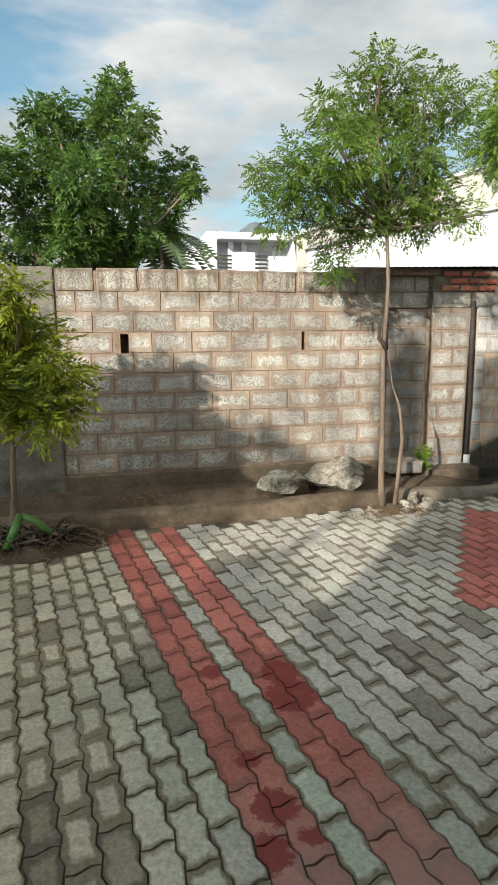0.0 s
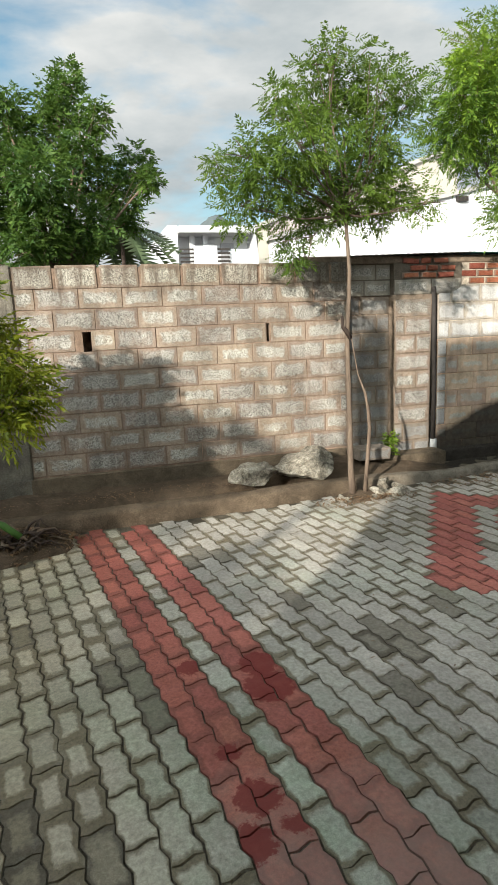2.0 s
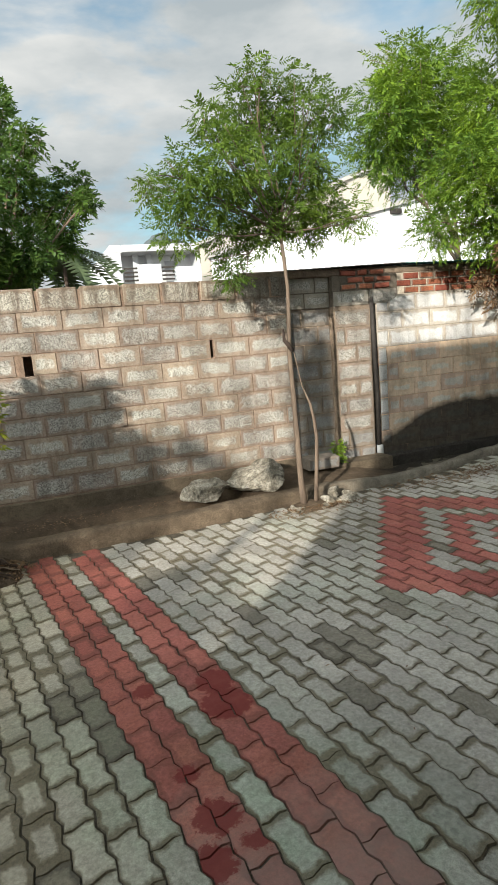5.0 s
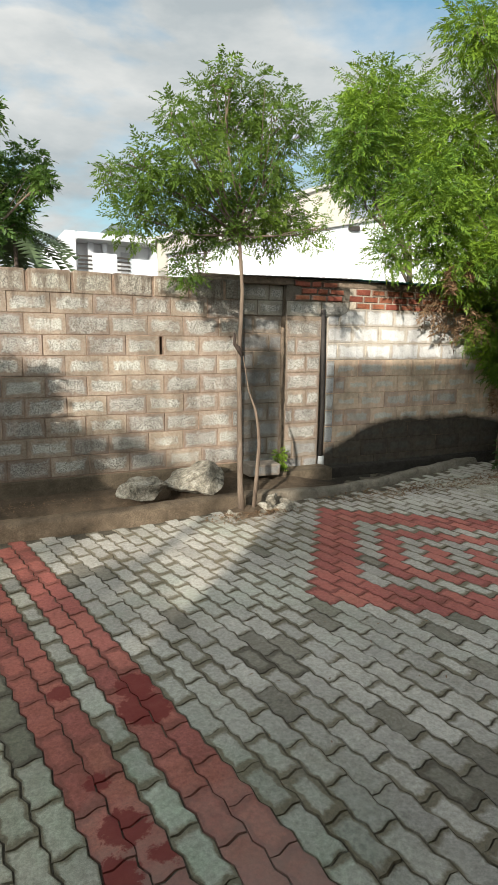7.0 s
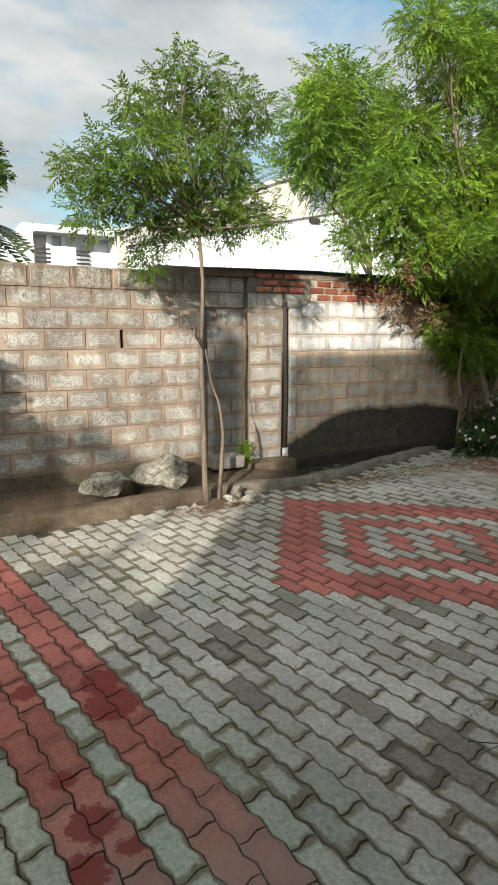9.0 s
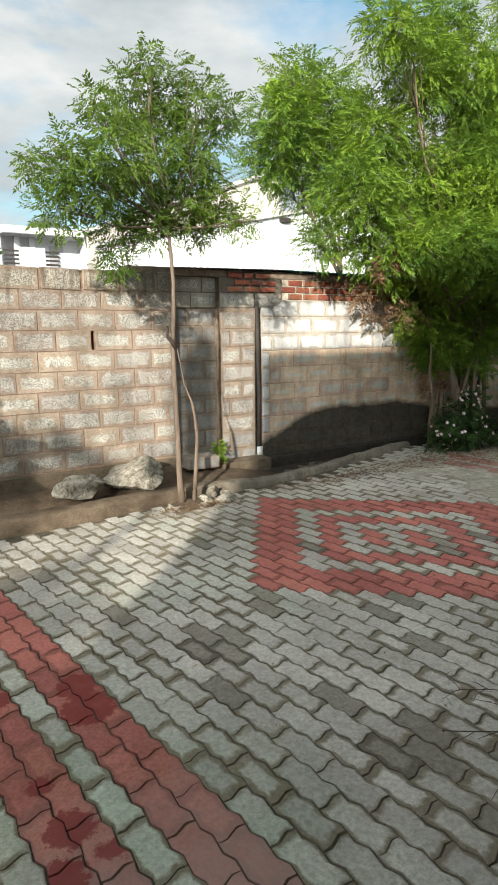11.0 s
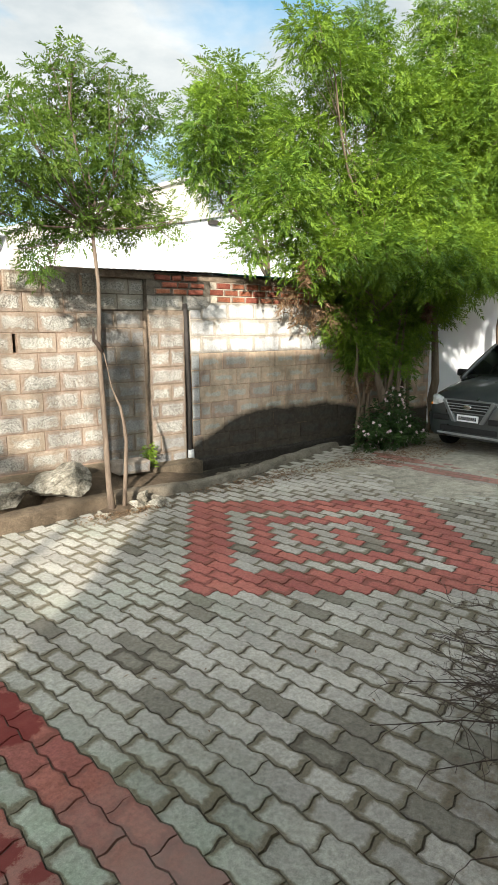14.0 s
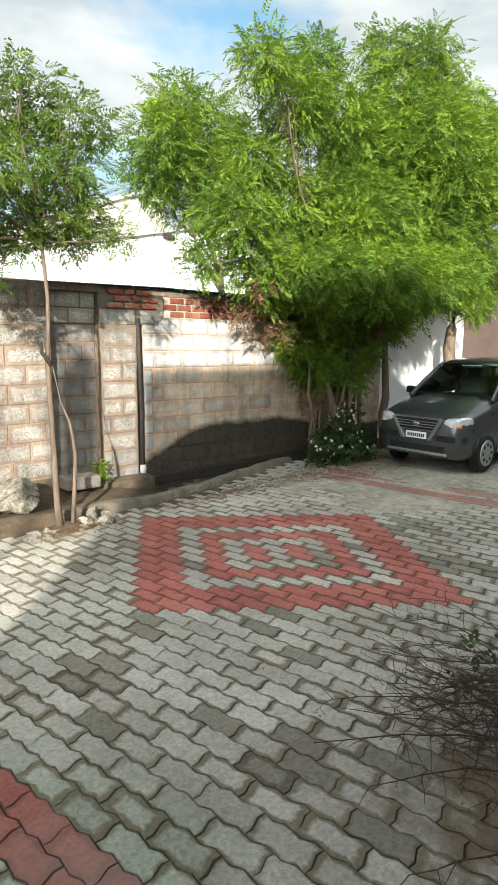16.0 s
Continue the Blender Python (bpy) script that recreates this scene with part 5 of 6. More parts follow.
part("roof", loft([roof_ring(*s) for s in ((1.40, 0.53, 1.445), (1.50, 0.56, 1.475), (1.95, 0.575, 1.51), (2.6, 0.575, 1.515), (3.0, 0.56, 1.49), (3.12, 0.54, 1.45))]), M_CAR, car)
for side in (-1, 1):
    tube("front_pillar", [(0.80, side * 0.69, 0.95), (1.09, side * 0.63, 1.19), (1.44, side * 0.55, 1.43)], [0.04, 0.032, 0.03], M_CAR, car, 8)
    tube("door_pillar", [(2.18, side * 0.715, 0.95), (2.16, side * 0.66, 1.2), (2.12, side * 0.575, 1.46)], [0.035, 0.03, 0.03], M_CAR, car, 8)
    tube("rear_pillar", [(3.32, side * 0.68, 0.95), (3.24, side * 0.62, 1.2), (3.08, side * 0.54, 1.45)], [0.06, 0.055, 0.05], M_CAR, car, 8)
    for x0, x1, t0, t1 in ((0.88, 2.15, 1.44, 2.09), (2.21, 3.28, 2.15, 3.06)):
        part("side_window", mesh_of("pane", [(x0, side * 0.70, 0.965), (x1, side * 0.70, 0.965), (t1, side * 0.57, 1.43), (t0, side * 0.57, 1.43)], [(0, 1, 2, 3) if side < 0 else (3, 2, 1, 0)]), M_GLASS, car, "tinted glass")
    # mirror on a short stalk
    mirror = part("wing_mirror", box(0.98, 1.07, side * 0.76, side * 0.76 + side * 0.16, 0.97, 1.08, 0.03, 2) if side > 0 else box(0.98, 1.07, -0.92, -0.76, 0.97, 1.08, 0.03, 2), M_BLACK, car)
    # bumper insert, headlamp and arch
    strip = box(-0.016, 0.05, 0.31, 0.57, 0.445, 0.525, 0.01)
    bend = box(-0.016, 0.05, 0.565, 0.73, 0.445, 0.525, 0.01)
    for v in bend.verts:
        v.co.x += 0.62 * (v.co.y - 0.565)
    bend_mesh = bpy.data.meshes.new("bend")
    bend.to_mesh(bend_mesh)
    bend.free()
    strip.from_mesh(bend_mesh)
    bmesh.ops.scale(strip, vec=(1, side, 1), verts=strip.verts)
    bmesh.ops.recalc_face_normals(strip, faces=strip.faces)
    part("bumper_strip", strip, M_BLACK, car, "black bumper insert")
    lamp_bm = bmesh.new()
    bmesh.ops.create_uvsphere(lamp_bm, u_segments=24, v_segments=14, radius=1.0)
    for v in lamp_bm.verts:
        v.co = Vector((0.105 + 0.10 * v.co.x + 0.15 * max(0.0, v.co.y * side) ** 2, side * 0.525 + 0.20 * math.copysign(abs(v.co.y) ** 0.6, v.co.y), 0.672 + 0.095 * math.copysign(abs(v.co.z) ** 0.6, v.co.z) + 0.045 * v.co.y * side))
    headlamp = part("headlamp", lamp_bm, M_LENS, car, "bright clear headlamp")
    amber = bmesh.new()
    bmesh.ops.create_uvsphere(amber, u_segments=14, v_segments=8, radius=1.0, matrix=Matrix.LocRotScale((0.112, side * 0.63, 0.655), None, (0.112, 0.045, 0.032)))
    part("indicator", amber, M_AMBER, headlamp, "amber indicator")
    for x in (0.60, 2.98):
        wheel = new("wheel")
        wheel.parent = car
        wheel.location = (x, side * 0.69, 0.272)
        tyre = bmesh.new()
        bmesh.ops.create_cone(tyre, cap_ends=True, segments=40, radius1=0.272, radius2=0.272, depth=0.155, matrix=pose(0, 0, 0, 90))
        bmesh.ops.bevel(tyre, geom=[e for e in tyre.edges if abs(abs(e.verts[0].co.y) - abs(e.verts[1].co.y)) < 1e-4 and abs(e.verts[0].co.y - e.verts[1].co.y) < 1e-4], offset=0.03, segments=3, affect="EDGES")
        part("tyre", tyre, M_TYRE, wheel)
        rim = bmesh.new()
        bmesh.ops.create_cone(rim, cap_ends=True, segments=36, radius1=0.185, radius2=0.175, depth=0.02, matrix=pose(0, side * 0.078, 0, 90))
        part("rim", rim, M_SILVER, wheel, "silver wheel cover")
        for k in range(8):
            a = 2 * math.pi * k / 8
            hole = bmesh.new()
            bmesh.ops.create_cone(hole, cap_ends=True, segments=12, radius1=0.024, radius2=0.024, depth=0.006, matrix=pose(0.115 * math.cos(a), side * 0.089, 0.115 * math.sin(a), 90))
            part("vent", hole, M_BLACK, wheel)
        arch = bmesh.new()
        bmesh.ops.create_cone(arch, cap_ends=True, segments=40, radius1=0.325, radius2=0.325, depth=0.02, matrix=pose(x, side * 0.742, 0.285, 90))
        bmesh.ops.delete(arch, geom=[v for v in arch.verts if v.co.z < 0.20], context="VERTS")
        part("wheel_arch", arch, M_BLACK, car, "dark wheel arch")
part("windscreen", mesh_of("pane", [(0.84, -0.66, 0.99), (0.79, 0, 1.0), (0.84, 0.66, 0.99), (1.42, 0.535, 1.425), (1.38, 0, 1.46), (1.42, -0.535, 1.425)], [(5, 4, 1, 0), (4, 3, 2, 1)]), M_GLASS, car, "clear sloping windscreen")
part("rear_window", mesh_of("pane", [(3.36, -0.62, 1.0), (3.36, 0.62, 1.0), (3.10, 0.52, 1.42), (3.10, -0.52, 1.42)], [(0, 1, 2, 3)]), M_GLASS, car)
part("dashboard", box(0.86, 1.22, -0.66, 0.66, 0.93, 1.01, 0.03, 2), M_BLACK, car)
part("parcel_shelf", box(2.85, 3.30, -0.6, 0.6, 0.95, 1.0, 0.02), M_CABIN, car)
for y in (-0.33, 0.33):
    seat = part("seat", box(1.98, 2.14, y - 0.24, y + 0.24, 0.9, 1.20, 0.06, 3), M_CABIN, car, "dark cloth seat")
    part("headrest", box(2.04, 2.13, y - 0.13, y + 0.13, 1.2, 1.36, 0.04, 3), M_CABIN, seat)
part("headliner", box(1.55, 3.05, -0.5, 0.5, 1.405, 1.42, 0.0), M_LINER, car)
part("rear_seat", box(2.72, 2.86, -0.6, 0.6, 0.9, 1.2, 0.06, 3), M_CABIN, car)
ring_pts = [Vector((1.30 + 0.10 * math.sin(a), 0.33 + 0.185 * math.cos(a), 1.03 + 0.165 * math.sin(a))) for a in [2 * math.pi * k / 24 for k in range(25)]]
tube("steering_wheel", ring_pts, [0.014] * 25, M_BLACK, car, 8)
# grille in a painted frame, badge, plate and lower air intake
def trapeze(x0, x1, top, foot, z0, z1):
    bm = box(x0, x1, -1, 1, z0, z1)
    for v in bm.verts:
        v.co.y *= top if v.co.z > (z0 + z1) / 2 else foot
    return bm


# body paint made lighter: the light these parts catch is in the colour
M_STRUT = plain("caught_light_car_paint", (0.24, 0.25, 0.25), 0.3, metal=0.6, grain=0.05, coat=0.8)
for side in (-1, 1):
    strut = box(-0.030, 0.05, -0.035, 0.035, 0.44, 0.735, 0.012, 2)
    for v in strut.verts:
        v.co.y += side * (0.215 + 0.60 * (v.co.z - 0.44))
    part("grille_strut", strut, M_STRUT, car, "body-coloured strut beside the grille, caught light painted in as light grey")
part("grille_frame", trapeze(-0.022, 0.06, 0.38, 0.30, 0.565, 0.745), M_STRUT, car, "grille frame in car paint lightened for the light it catches")
part("grille", trapeze(-0.028, 0.06, 0.355, 0.27, 0.58, 0.728), M_BLACK, car, "black grille")
for k in range(3):
    part("grille_bar", box(-0.04, 0.01, -0.335 + 0.024 * k, 0.335 - 0.024 * k, 0.684 - 0.035 * k, 0.694 - 0.035 * k, 0.004), M_SILVER, car, "grey grille bar")
badge = bmesh.new()
bmesh.ops.create_uvsphere(badge, u_segments=20, v_segments=8, radius=1.0, matrix=Matrix.LocRotScale((-0.042, 0, 0.655), None, (0.008, 0.065, 0.032)))
part("badge", badge, M_CHROME, car, "plain oval chrome badge")
plate = part("number_plate", box(-0.026, -0.008, -0.17, 0.17, 0.455, 0.545, 0.004), M_PLATE, car, "white number plate with black bars")
for k in range(9):
    part("plate_bar", box(-0.029, -0.0265, -0.14 + 0.032 * k, -0.119 + 0.032 * k, 0.477, 0.523), M_BLACK, plate)
part("air_intake", box(-0.012, 0.05, -0.46, 0.46, 0.30, 0.385, 0.02, 2), M_BLACK, car, "black lower air intake")
part("bumper_lip", box(-0.02, 0.03, -0.50, 0.50, 0.255, 0.285, 0.012, 2), M_SILVER, car, "pale bumper edge")
for k in range(7):
    part("screen_bar", mesh_of("bar", [(1.363, 0.16 - 0.05 * k, 1.405), (1.363, 0.12 - 0.05 * k, 1.405), (1.375, 0.12 - 0.05 * k, 1.42), (1.375, 0.16 - 0.05 * k, 1.42)], [(0, 1, 2, 3)]), M_PLATE, car, "white sticker bar on the windscreen")


# ---- shrub, brush, litter and other small things ----
def flowering_shrub(at, rnd):
    s = thing("flowering_shrub", at, "dark green shrub with small pale pink flowers under the neem trees", "shrub")
    clumps = [(0.0, 0.0, 0.45, 0.30), (-0.32, 0.0, 0.30, 0.26), (0.35, 0.05, 0.32, 0.28), (0.05, -0.1, 0.70, 0.20), (-0.5, -0.05, 0.18, 0.17), (0.62, 0.0, 0.18, 0.20), (0.2, -0.15, 0.2, 0.25), (-0.15, -0.2, 0.2, 0.22)]
    for x, y, z, r in clumps:
        tube("stem", curve_between((x * 0.2, y * 0.2, 0), (x, y, z), 0.03, 4, rnd, 0.02), [0.012, 0.01, 0.008, 0.006, 0.004], M_TWIG, s, 5)
    part("foliage", crown_mesh("foliage", clumps, rnd, 2600, 0.09, 3, 0.055, 0.014, 60), M_SHRUB, s)
    verts, faces = [(0, 0, 0)], []
    for k in range(5):
        a = 2 * math.pi * k / 5
        b = len(verts)
        verts += [(0.016 * math.cos(a - 0.5), 0.016 * math.sin(a - 0.5), 0.003), (0.027 * math.cos(a), 0.027 * math.sin(a), 0.0), (0.016 * math.cos(a + 0.5), 0.016 * math.sin(a + 0.5), 0.003)]
        faces.append((0, b, b + 1, b + 2))
    flower = mesh_of("flower", verts, faces)
    flower.materials.append(M_PETAL)
    for _ in range(46):
        x, y, z, r = rnd.choice(clumps)
        d = Vector((rnd.gauss(0, 1) - 0.5, rnd.gauss(0, 1) - 1.0, rnd.gauss(0, 1) + 0.4)).normalized()
        f = new("flower", flower)
        f.parent = s
        turn_to = d.to_track_quat("Z", "Y").to_matrix().to_4x4()
        f.matrix_basis = Matrix.Translation(Vector((x, y, z)) + d * r * 1.02) @ turn_to
    return s


flowering_shrub((6.85, 5.42, 0.0), random.Random(51))


def brush_pile(at, rnd):
    """Dry thorny prunings in a heap: long thin branches with side twigs, and withered leaves under them."""
    b = thing("brush_pile", at, "heap of dry leafless thorny twigs lying on the paving", "brush")
    for k in range(52):
        a = rnd.uniform(1.5, 3.5) if k < 34 else rnd.uniform(0, 2 * math.pi)
        start = Vector((rnd.uniform(-0.2, 0.45), rnd.uniform(-0.45, 0.3), rnd.uniform(0.04, 0.22)))
        way = Vector((math.cos(a), math.sin(a), rnd.uniform(-0.1, 0.22)))
        span = rnd.uniform(0.35, 0.9)
        pts = curve_between(start, start + way * span, rnd.uniform(-0.02, 0.06), 8, rnd, 0.012)
        for p in pts:
            p.z = max(p.z, 0.015)
        verts, faces = [], []
        tube_arrays(pts, [0.0042 - 0.00034 * i for i in range(9)], 5, verts, faces)
        for i in range(1, 9):
            for side in (-1, 1):
                if rnd.random() < 0.25:
                    continue
                d = (Matrix.Rotation(side * rnd.uniform(0.5, 1.1), 3, "Z") @ way + Vector((0, 0, rnd.uniform(-0.35, 0.45)))).normalized()
                tip = pts[i] + d * rnd.uniform(0.05, 0.2)
                tip.z = max(tip.z, 0.01)
                twig = curve_between(pts[i], tip, 0.008, 3, rnd, 0.008)
                tube_arrays(twig, [0.0021, 0.0018, 0.0014, 0.0009], 4, verts, faces)
                for q in twig[1:]:
                    e = q + Vector((rnd.gauss(0, 1), rnd.gauss(0, 1), rnd.gauss(0, 0.8))).normalized() * rnd.uniform(0.015, 0.06)
                    e.z = max(e.z, 0.008)
                    tube_arrays([q, e], [0.0012, 0.0007], 3, verts, faces)
        part("branch", mesh_of("branch", verts, faces), M_TWIG, b)
    stub = curve_between((-0.05, 0.33, 0.02), (-0.02, 0.35, 0.17), 0, 2, rnd)
    tube("stub", stub, [0.014, 0.013, 0.013], M_STAKE, b, 8, "pale sawn stub")
    part("leaves", crown_mesh("leaves", [(0.1, -0.3, 0.10, 0.26), (0.3, 0.0, 0.12, 0.25), (-0.05, -0.5, 0.10, 0.26), (0.25, 0.3, 0.1, 0.2)], rnd, 900, 0.08, 3, 0.034, 0.012, 40), M_SHRUB, b, "small dark withered leaves")
    return b


brush_pile((2.68, 0.85, 0.0), random.Random(52))
for feet, tip, seed, label in (((2.5, 0.75, 0.10), (1.72, 1.27, 0.22), 53, "long thin dry branch reaching out of the brush"), ((2.4, 0.62, 0.10), (1.74, 1.02, 0.18), 54, "thin dry branch lying low over the paving"), ((2.1, 0.42, 0.08), (1.52, 0.72, 0.2), 55, "forked dry branch at the edge of the brush")):
    rnd = random.Random(seed)
    pts = curve_between(feet, tip, 0.05, 8, rnd, 0.01)
    verts, faces = [], []
    tube_arrays(pts, [0.0048 - 0.0004 * i for i in range(9)], 6, verts, faces)
    for p in pts[2:]:
        e = p + Vector((rnd.uniform(-0.10, 0.02), rnd.uniform(-0.08, 0.10), rnd.uniform(-0.10, 0.06)))
        e.z = max(e.z, 0.01)
        tube_arrays(curve_between(p, e, 0.01, 3, rnd, 0.005), [0.002, 0.0017, 0.0013, 0.0009], 4, verts, faces)
    tagged(part("dry_branch", mesh_of("dry_branch", verts, faces), M_TWIG), label, "branch")


def mound(name, at, rx, ry, h, material, label, seed):
    verts, faces, n, m = [], [], 36, 10
    for j in range(m + 1):
        for i in range(n):
            a, s = 2 * math.pi * i / n, j / m
            wob = 1 + 0.25 * noise.noise(Vector((math.cos(a) * 1.7, math.sin(a) * 1.7, seed)))
            x, y = math.cos(a) * rx * s * wob, math.sin(a) * ry * s * wob
            z = h * (1 - s * s) + 0.25 * h * noise.fractal(Vector((x * 9, y * 9, seed)), 1, 2, 4) * (1 - s ** 3) - (0.02 if j == m else 0)
            verts.append((x, y, z))
    for j in range(m):
        for i in range(n):
            faces.append((j * n + i, j * n + (i + 1) % n, (j + 1) * n + (i + 1) % n, (j + 1) * n + i))
    ob = part(name, smooth(mesh_of(name, verts, faces)), material)
    ob.location = at
    return tagged(ob, label, "soil", kind="structure")


M_WET_SOIL = mortar_material("wet_soil", (0.10, 0.085, 0.06))
mound("soil_heap", (2.88, 0.52, 0.0), 0.62, 0.52, 0.035, M_WET_SOIL, "dark damp soil spread over the pavers under the brush", 3.0)
mound("soil_heap", (-0.78, 4.72, 0.0), 0.62, 0.36, 0.13, M_SOIL, "heap of dark soil and roots at the shrub's foot", 7.0)
mound("soil_heap", (2.45, 4.95, 0.0), 0.30, 0.16, 0.06, M_SOIL, "small earth mound round the young tree's foot", 11.0)


def litter(name, at, rx, ry, count, size, material, label, seed, height=0.0):
    """Fallen leaves and scraps that lie scattered."""
    rnd = random.Random(seed)
    verts, faces = [], []
    for _ in range(count):
        a, s = rnd.uniform(0, 2 * math.pi), rnd.random() ** 0.7
        p = Vector((math.cos(a) * rx * s, math.sin(a) * ry * s, 0.004 + height * (1 - s * s) + rnd.uniform(0, 0.01)))
        t = Euler((rnd.uniform(-0.5, 0.5), rnd.uniform(-0.5, 0.5), rnd.uniform(0, 6.3))).to_matrix()
        k, w = len(verts), size * rnd.uniform(0.6, 1.4)
        verts += [p + t @ Vector(q) * w for q in ((-0.5, 0, 0), (0, 0.16, 0.06), (0.5, 0, 0), (0, -0.16, 0.06))]
        faces.append((k, k + 1, k + 2, k + 3))
    ob = part(name, mesh_of(name, verts, faces), material)
    ob.location = at
    return tagged(ob, label, "leaf litter", kind="stuff")


litter("leaf_litter", (2.45, 4.84, 0.0), 0.55, 0.18, 420, 0.035, M_DRY_LEAF, "brown dry leaves round the young tree's foot", 61, 0.03)
litter("leaf_litter", (4.6, 5.05, 0.0), 1.5, 0.24, 900, 0.04, M_DRY_LEAF, "brown dry leaves swept along the kerb", 62)
litter("leaf_litter", (6.7, 5.0, 0.0), 1.3, 0.5, 1900, 0.04, M_DRY_LEAF, "brown dry leaves under the neem trees", 63)
litter("leaf_litter", (-0.7, 4.75, 0.0), 0.6, 0.38, 900, 0.05, M_DRY_LEAF, "dry scraps on the soil heap", 64, 0.13)
litter("leaf_litter", (0.2, 5.62, 0.085), 1.2, 0.2, 260, 0.03, M_DRY_LEAF, "dry scraps on the soil bed", 65)
litter("leaf_litter", (2.75, 0.6, 0.0), 0.75, 0.6, 1300, 0.03, M_DRY_LEAF, "withered brown leaves under the dry brush", 67, 0.04)
litter("leaf_litter", (3.2, 2.6, 0.0), 2.4, 1.9, 160, 0.022, M_DRY_LEAF, "a few dry specks on the paving", 66)

# dry roots and green stalks at the shrub's foot
rt = random.Random(71)
roots = thing("root_tangle", (-0.62, 4.66, 0.05), "tangle of dry brown roots pulled out of the soil", "roots")
for _ in range(120):
    a = rt.uniform(0, 6.3)
    p0 = Vector((rt.uniform(-0.42, 0.22), rt.uniform(-0.2, 0.16), rt.uniform(0.0, 0.09)))
    p1 = p0 + Vector((math.cos(a) * rt.uniform(0.1, 0.3), math.sin(a) * rt.uniform(0.06, 0.16), rt.uniform(-0.08, 0.05)))
    tube("root", curve_between(p0, p1, rt.uniform(0.02, 0.08), 5, rt, 0.02), [0.011, 0.010, 0.009, 0.007, 0.005, 0.003], M_STAKE if rt.random() < 0.3 else M_TWIG, roots, 5)
stalk = tube("green_stalk", [(0, 0, 0.25), (-0.05, -0.06, 0.13), (-0.10, -0.12, 0.02)], [0.03, 0.034, 0.036], M_STEM, None, 12)
stalk.location = (-0.78, 4.60, 0.06)
tagged(stalk, "cut thick green stalk leaning at the shrub's foot", "stalk")
stalk = tube("green_stalk", [(0, 0, 0.24), (0.10, -0.02, 0.20), (0.22, -0.05, 0.10)], [0.024, 0.027, 0.026], M_STEM, None, 12)
stalk.location = (-0.78, 4.60, 0.06)
tagged(stalk, "cut green stalk bent towards the paving", "stalk")

# dry clusters that hang under the neem tree, and its browned lower leaves
for k, (x, y, z) in enumerate(((5.26, 5.2, 2.43), (4.98, 5.2, 2.31), (6.0, 5.35, 0.93), (6.33, 5.35, 0.97), (7.5, 5.3, 1.9))):
    rnd = random.Random(80 + k)
    hang = part("dry_spray", crown_mesh("dry_spray", [(0, 0, 0, 0.05), (0, 0, 0.10, 0.04), (0.01, 0, -0.08, 0.035)], rnd, 100, 0.06, 4, 0.05, 0.009, 16), M_DRY_LEAF)
    hang.location = (x, y, z)
    tagged(hang, "dry yellowed spray of leaves hanging from the neem tree", "foliage")
brown = part("dry_foliage", crown_mesh("dry_foliage", [(0, 0, 0, 0.28), (-0.3, 0.05, 0.15, 0.2), (0.3, -0.05, -0.05, 0.25)], random.Random(90), 700, 0.2, 6, 0.06, 0.009, 30), M_DRY_LEAF)
brown.location = (5.55, 5.68, 1.9)
tagged(brown, "browned drooping leaves at the neem tree's edge", "leaves")
weed = part("weed", crown_mesh("weed", [(0, 0, 0.10, 0.09), (0.05, 0.02, 0.2, 0.07)], random.Random(91), 1500, 0.08, 4, 0.035, 0.007, 40), M_NEEM)
weed.location = (3.22, 5.85, 0.14)
tagged(weed, "small green weed growing at the pier's foot", "weed")


# ---- paving: interlocking pavers in running rows, a red stripe, a red square of rings and a far stripe ----
A, B = 0.127, 0.1196  # half the length of a paver, and its width
U = Vector((math.cos(radians(-80.19)), math.sin(radians(-80.19)), 0))
N = Vector((-U.y, U.x, 0))
CORNER = Vector((2.120, 3.100, 0))


def paver_outline(gap):
    """The wavy outline of one paver, in (along, across); opposite edges fit each other."""
    h, w = B / 2, B * 0.07

    end = [(A, -h), (A + w, -h * 0.45), (A - w, h * 0.45)]
    right = [(A, h), (A * 0.68, h + w), (A * 0.32, h - w)]
    left = [(0, h), (-A * 0.32, h + w), (-A * 0.68, h - w)]
    ring = end + right + left + [(-A, h)] + [(x - 2 * A, y) for x, y in reversed(end[1:])] + [(-A, -h)] + \
        [(x - A, y - B) for x, y in reversed(right[1:])] + [(0, -h)] + [(x + A, y - B) for x, y in reversed(left[1:])]
    ring = [Vector((x, y, 0)) for x, y in ring]
    n = len(ring)
    out = []
    for i, p in enumerate(ring):
        d = (ring[(i + 1) % n] - ring[i - 1]).normalized()
        out.append(p + Vector((-d.y, d.x, 0)) * gap)
    return out


def paver_pieces(worn):
    outer, inner = paver_outline(0.0012), paver_outline(0.0032 + worn)
    n = len(outer)
    verts = [(p.x, p.y, -0.018) for p in outer] + [(p.x, p.y, 0.0) for p in inner] + [(p.x * 0.45, p.y * 0.4, 0.0015) for p in inner[::3]]
    m = len(inner[::3])
    faces = [(i, (i + 1) % n, n + (i + 1) % n, n + i) for i in range(n)] + [tuple(range(2 * n, 2 * n + m))]
    for k in range(m):
        a, b, c = n + 3 * k, 2 * n + k, 2 * n + (k + 1) % m
        faces += [(a, a + 1, b), (a + 1, a + 2, c, b), (a + 2, n + (3 * k + 3) % n, c)]
    return verts, faces


def paver_color(p, q):
    """Grey, red, dirty or stained, by the cell's place in the pattern."""
    row = p + q
    if 0 <= p <= 12 and 0 <= q <= 11:
        ring = min(p, 12 - p, q, 11 - q)
        red = ring in (0, 1, 3) or (ring == 5 and p != 6)
        return "red" if red else "grey"
    if row in (-16, -15, -13, -12) or (row in (34, 35, 37, 38) and p - q > -11):
        return "red"
    return "grey"


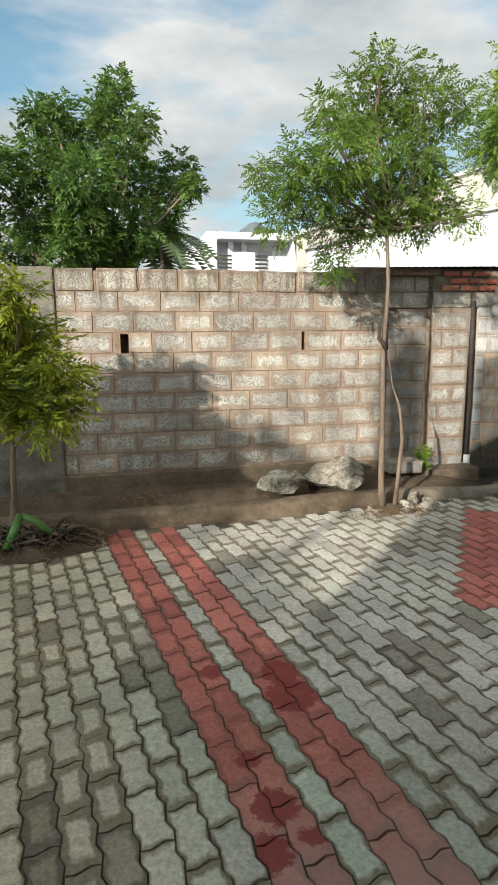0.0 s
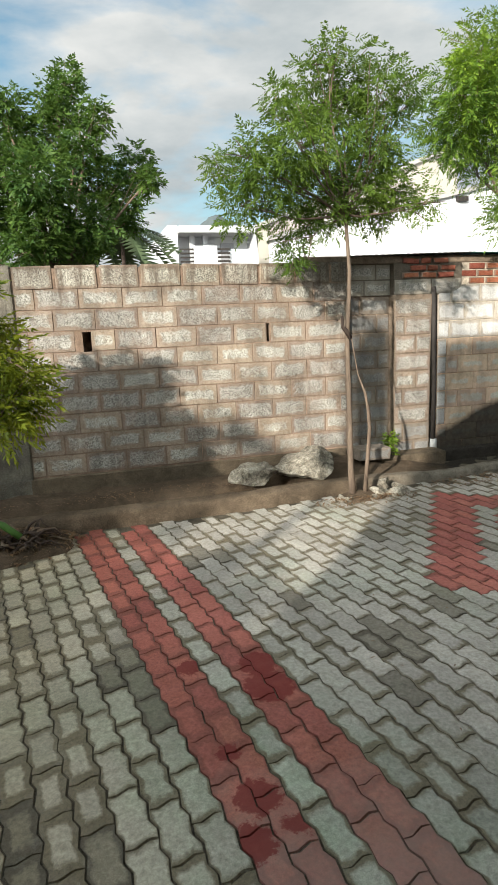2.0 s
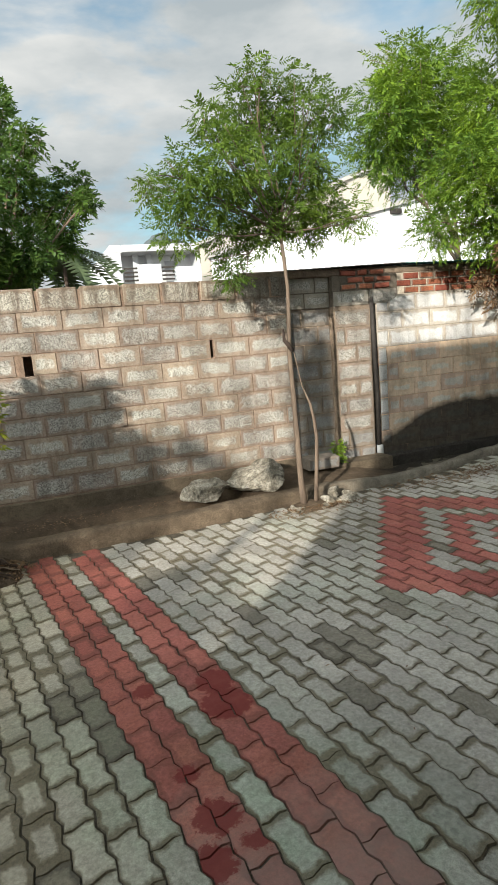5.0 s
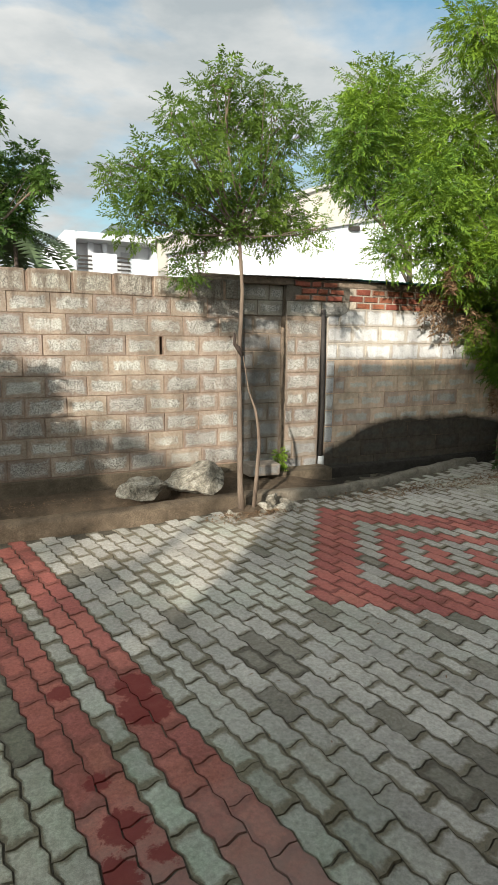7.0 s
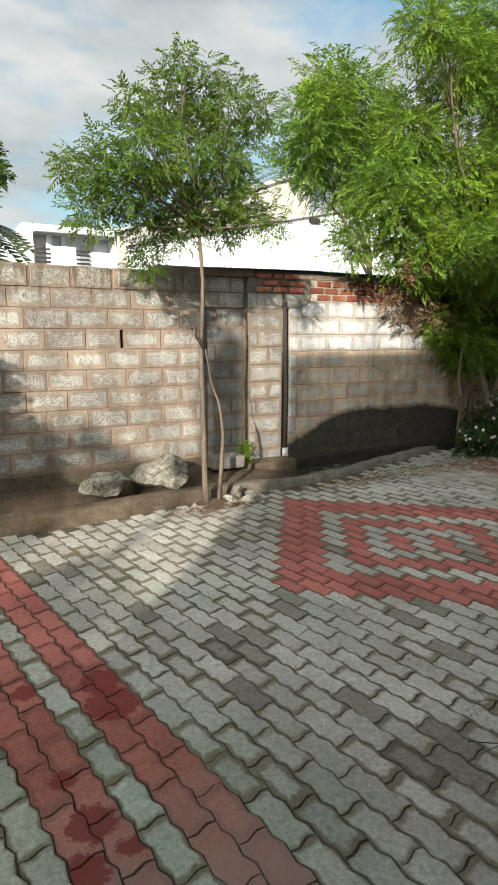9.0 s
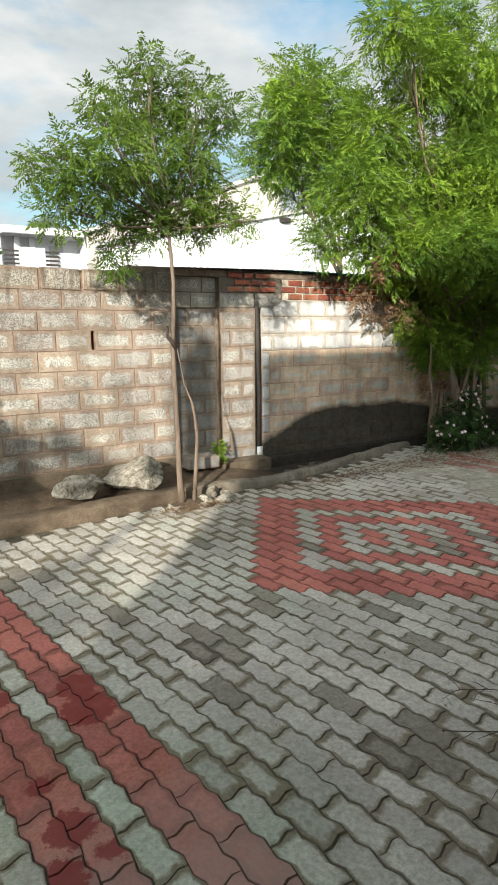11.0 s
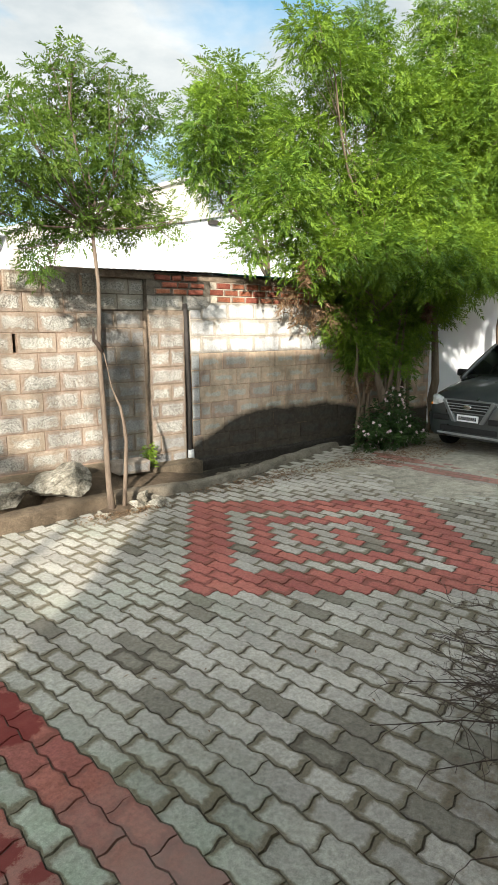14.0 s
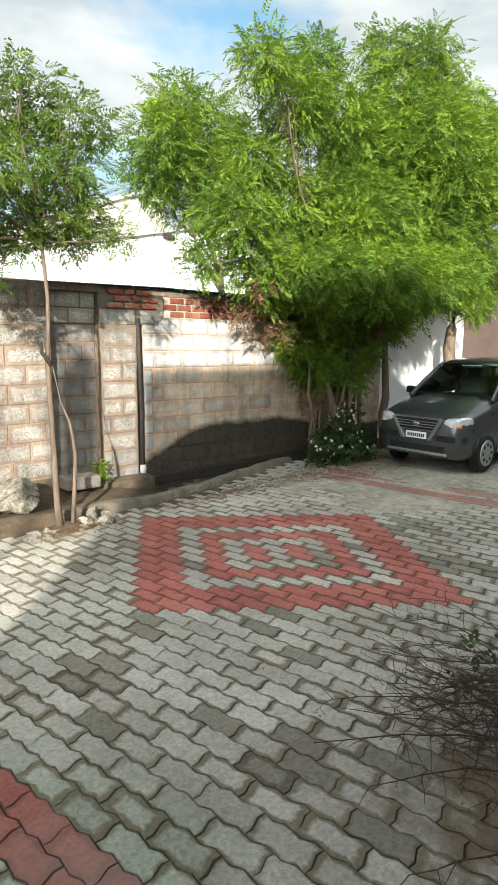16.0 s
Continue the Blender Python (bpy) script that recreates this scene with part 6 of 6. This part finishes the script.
pave_rng = random.Random(41)
cells = []
for p in range(-60, 90):
    for q in range(-60, 90):
        c = CORNER + U * (A * (p - q)) + N * (B * (p + q))
        edge = np.interp(c.x, [k[0] for k in KERB], [k[1] for k in KERB])
        if -3.0 < c.x < 15.0 and -0.9 < c.y < min(edge - 0.04, 5.85):
            cells.append((p, q, c))


def mark(me, count):
    """How far from its edge each point of a paver lies: 0 on the rim, 1 in the middle."""
    n = len(SHAPES[0][0])
    rim = 2 * len(paver_outline(0.0))
    me.attributes.new("mid", "FLOAT", "POINT").data.foreach_set("value", np.tile(np.where(np.arange(n) < rim, 0.0, 1.0), count).astype(np.float32))


turn = Matrix.Rotation(math.atan2(U.y, U.x), 4, "Z")
paving = tagged(new("pavement"), "interlocking grey and red cement pavers with dark earthy joints", "pavement", kind="structure")
SHAPES = [paver_pieces(w) for w in (0.0, 0.0015, 0.0035)]
MESHES = {}
for colour, material in (("grey", M_GREY_PAVER), ("red", M_RED_PAVER), ("dirty", M_DIRTY_PAVER)):
    for k, (v, f) in enumerate(SHAPES):
        me = mesh_of("paver", v, f)
        me.materials.append(material)
        mark(me, 1)
        MESHES[colour, k] = me
rest = {"grey": ([], []), "red": ([], []), "dirty": ([], [])}
# damp dark patches: x, y, reach, share of pavers
PATCHES = ((5.0, 3.0, 0.32, 0.6), (4.4, 2.1, 0.3, 0.5), (3.8, 2.85, 0.35, 0.4), (2.62, 2.2, 0.3, 0.45), (1.53, 2.62, 0.22, 0.6), (2.0, 2.9, 0.15, 0.8), (2.03, 3.55, 0.15, 0.7), (0.71, 4.07, 0.16, 0.8), (1.9, 1.2, 0.4, 0.4), (-0.2, 2.3, 0.7, 0.12))


def dirty(c):
    share = 0.02
    for x, y, reach, most in PATCHES:
        if math.hypot(c.x - x, c.y - y) < reach:
            share = max(share, most)
    return pave_rng.random() < share


singles = 0
for p, q, c in sorted(cells, key=lambda cell: (cell[2] - Vector((1.3, 2.4, 0))).length):
    colour = paver_color(p, q)
    if colour == "grey" and dirty(c):
        colour = "dirty"
    k = pave_rng.choice((0, 0, 1, 1, 2))
    dip = noise.noise(c * 1.3) * 0.004 + pave_rng.uniform(-0.002, 0.002)
    m = Matrix.Translation(c + Vector((0, 0, dip))) @ turn @ pose(0, 0, 0, pave_rng.uniform(-0.9, 0.9), pave_rng.uniform(-0.6, 0.6), pave_rng.uniform(-1.2, 1.2))
    if singles < 300:
        ob = new("paver", MESHES[colour, k])
        ob.parent = paving
        ob.matrix_basis = m
        singles += 1
    else:
        v, f = SHAPES[k]
        vs, fs = rest[colour]
        start = len(vs)
        vs += [m @ Vector(x) for x in v]
        fs += [tuple(i + start for i in face) for face in f]
for colour, (vs, fs) in rest.items():
    me = mesh_of("pavers", vs, fs)
    mark(me, len(vs) // len(SHAPES[0][0]))
    ob = part("pavers", me, {"grey": M_GREY_PAVERS, "red": M_RED_PAVERS, "dirty": M_DIRTY_PAVERS}[colour], paving, "many %s pavers further off" % colour)
    tagged(ob, kind="stuff")


# trodden silt that has filled the joints in front of the car
def silt_sheet():
    verts, faces, nx, ny = [], [], 104, 68
    for i in range(nx + 1):
        for j in range(ny + 1):
            x, y = 4.8 + 4.2 * i / nx, 2.6 + 2.7 * j / ny
            row = (Vector((x, y, 0)) - CORNER).dot(N) / B
            s = 1.5 * min(1.0, max(0.0, (x + 0.25 * y - 5.75) / 0.9)) - 0.75 - 1.1 * min(1.0, max(0.0, (3.4 - y) / 0.7))
            s += 0.75 * noise.fractal(Vector((x * 1.6, y * 1.6, 5.0)), 0.8, 2.0, 6)
            s -= 1.1 * min(1.0, max(0.0, 3.6 - abs(row - 36.0)))
            s -= 3.0 * min(1.0, max(0.0, (abs(y - 3.95) - 1.15) / 0.15, (x - 8.7) / 0.2))
            verts.append((x, y, 0.0015 + 0.0065 * max(-2.0, min(1.0, s))))
    for i in range(nx):
        for j in range(ny):
            a = i * (ny + 1) + j
            faces.append((a, a + ny + 1, a + ny + 2, a + 1))
    return smooth(mesh_of("silt", verts, faces))


tagged(part("silt_drift", silt_sheet(), mortar_material("dry_silt", (0.60, 0.55, 0.44))), "thin film of pale dry silt over the pavers", "silt", kind="structure")
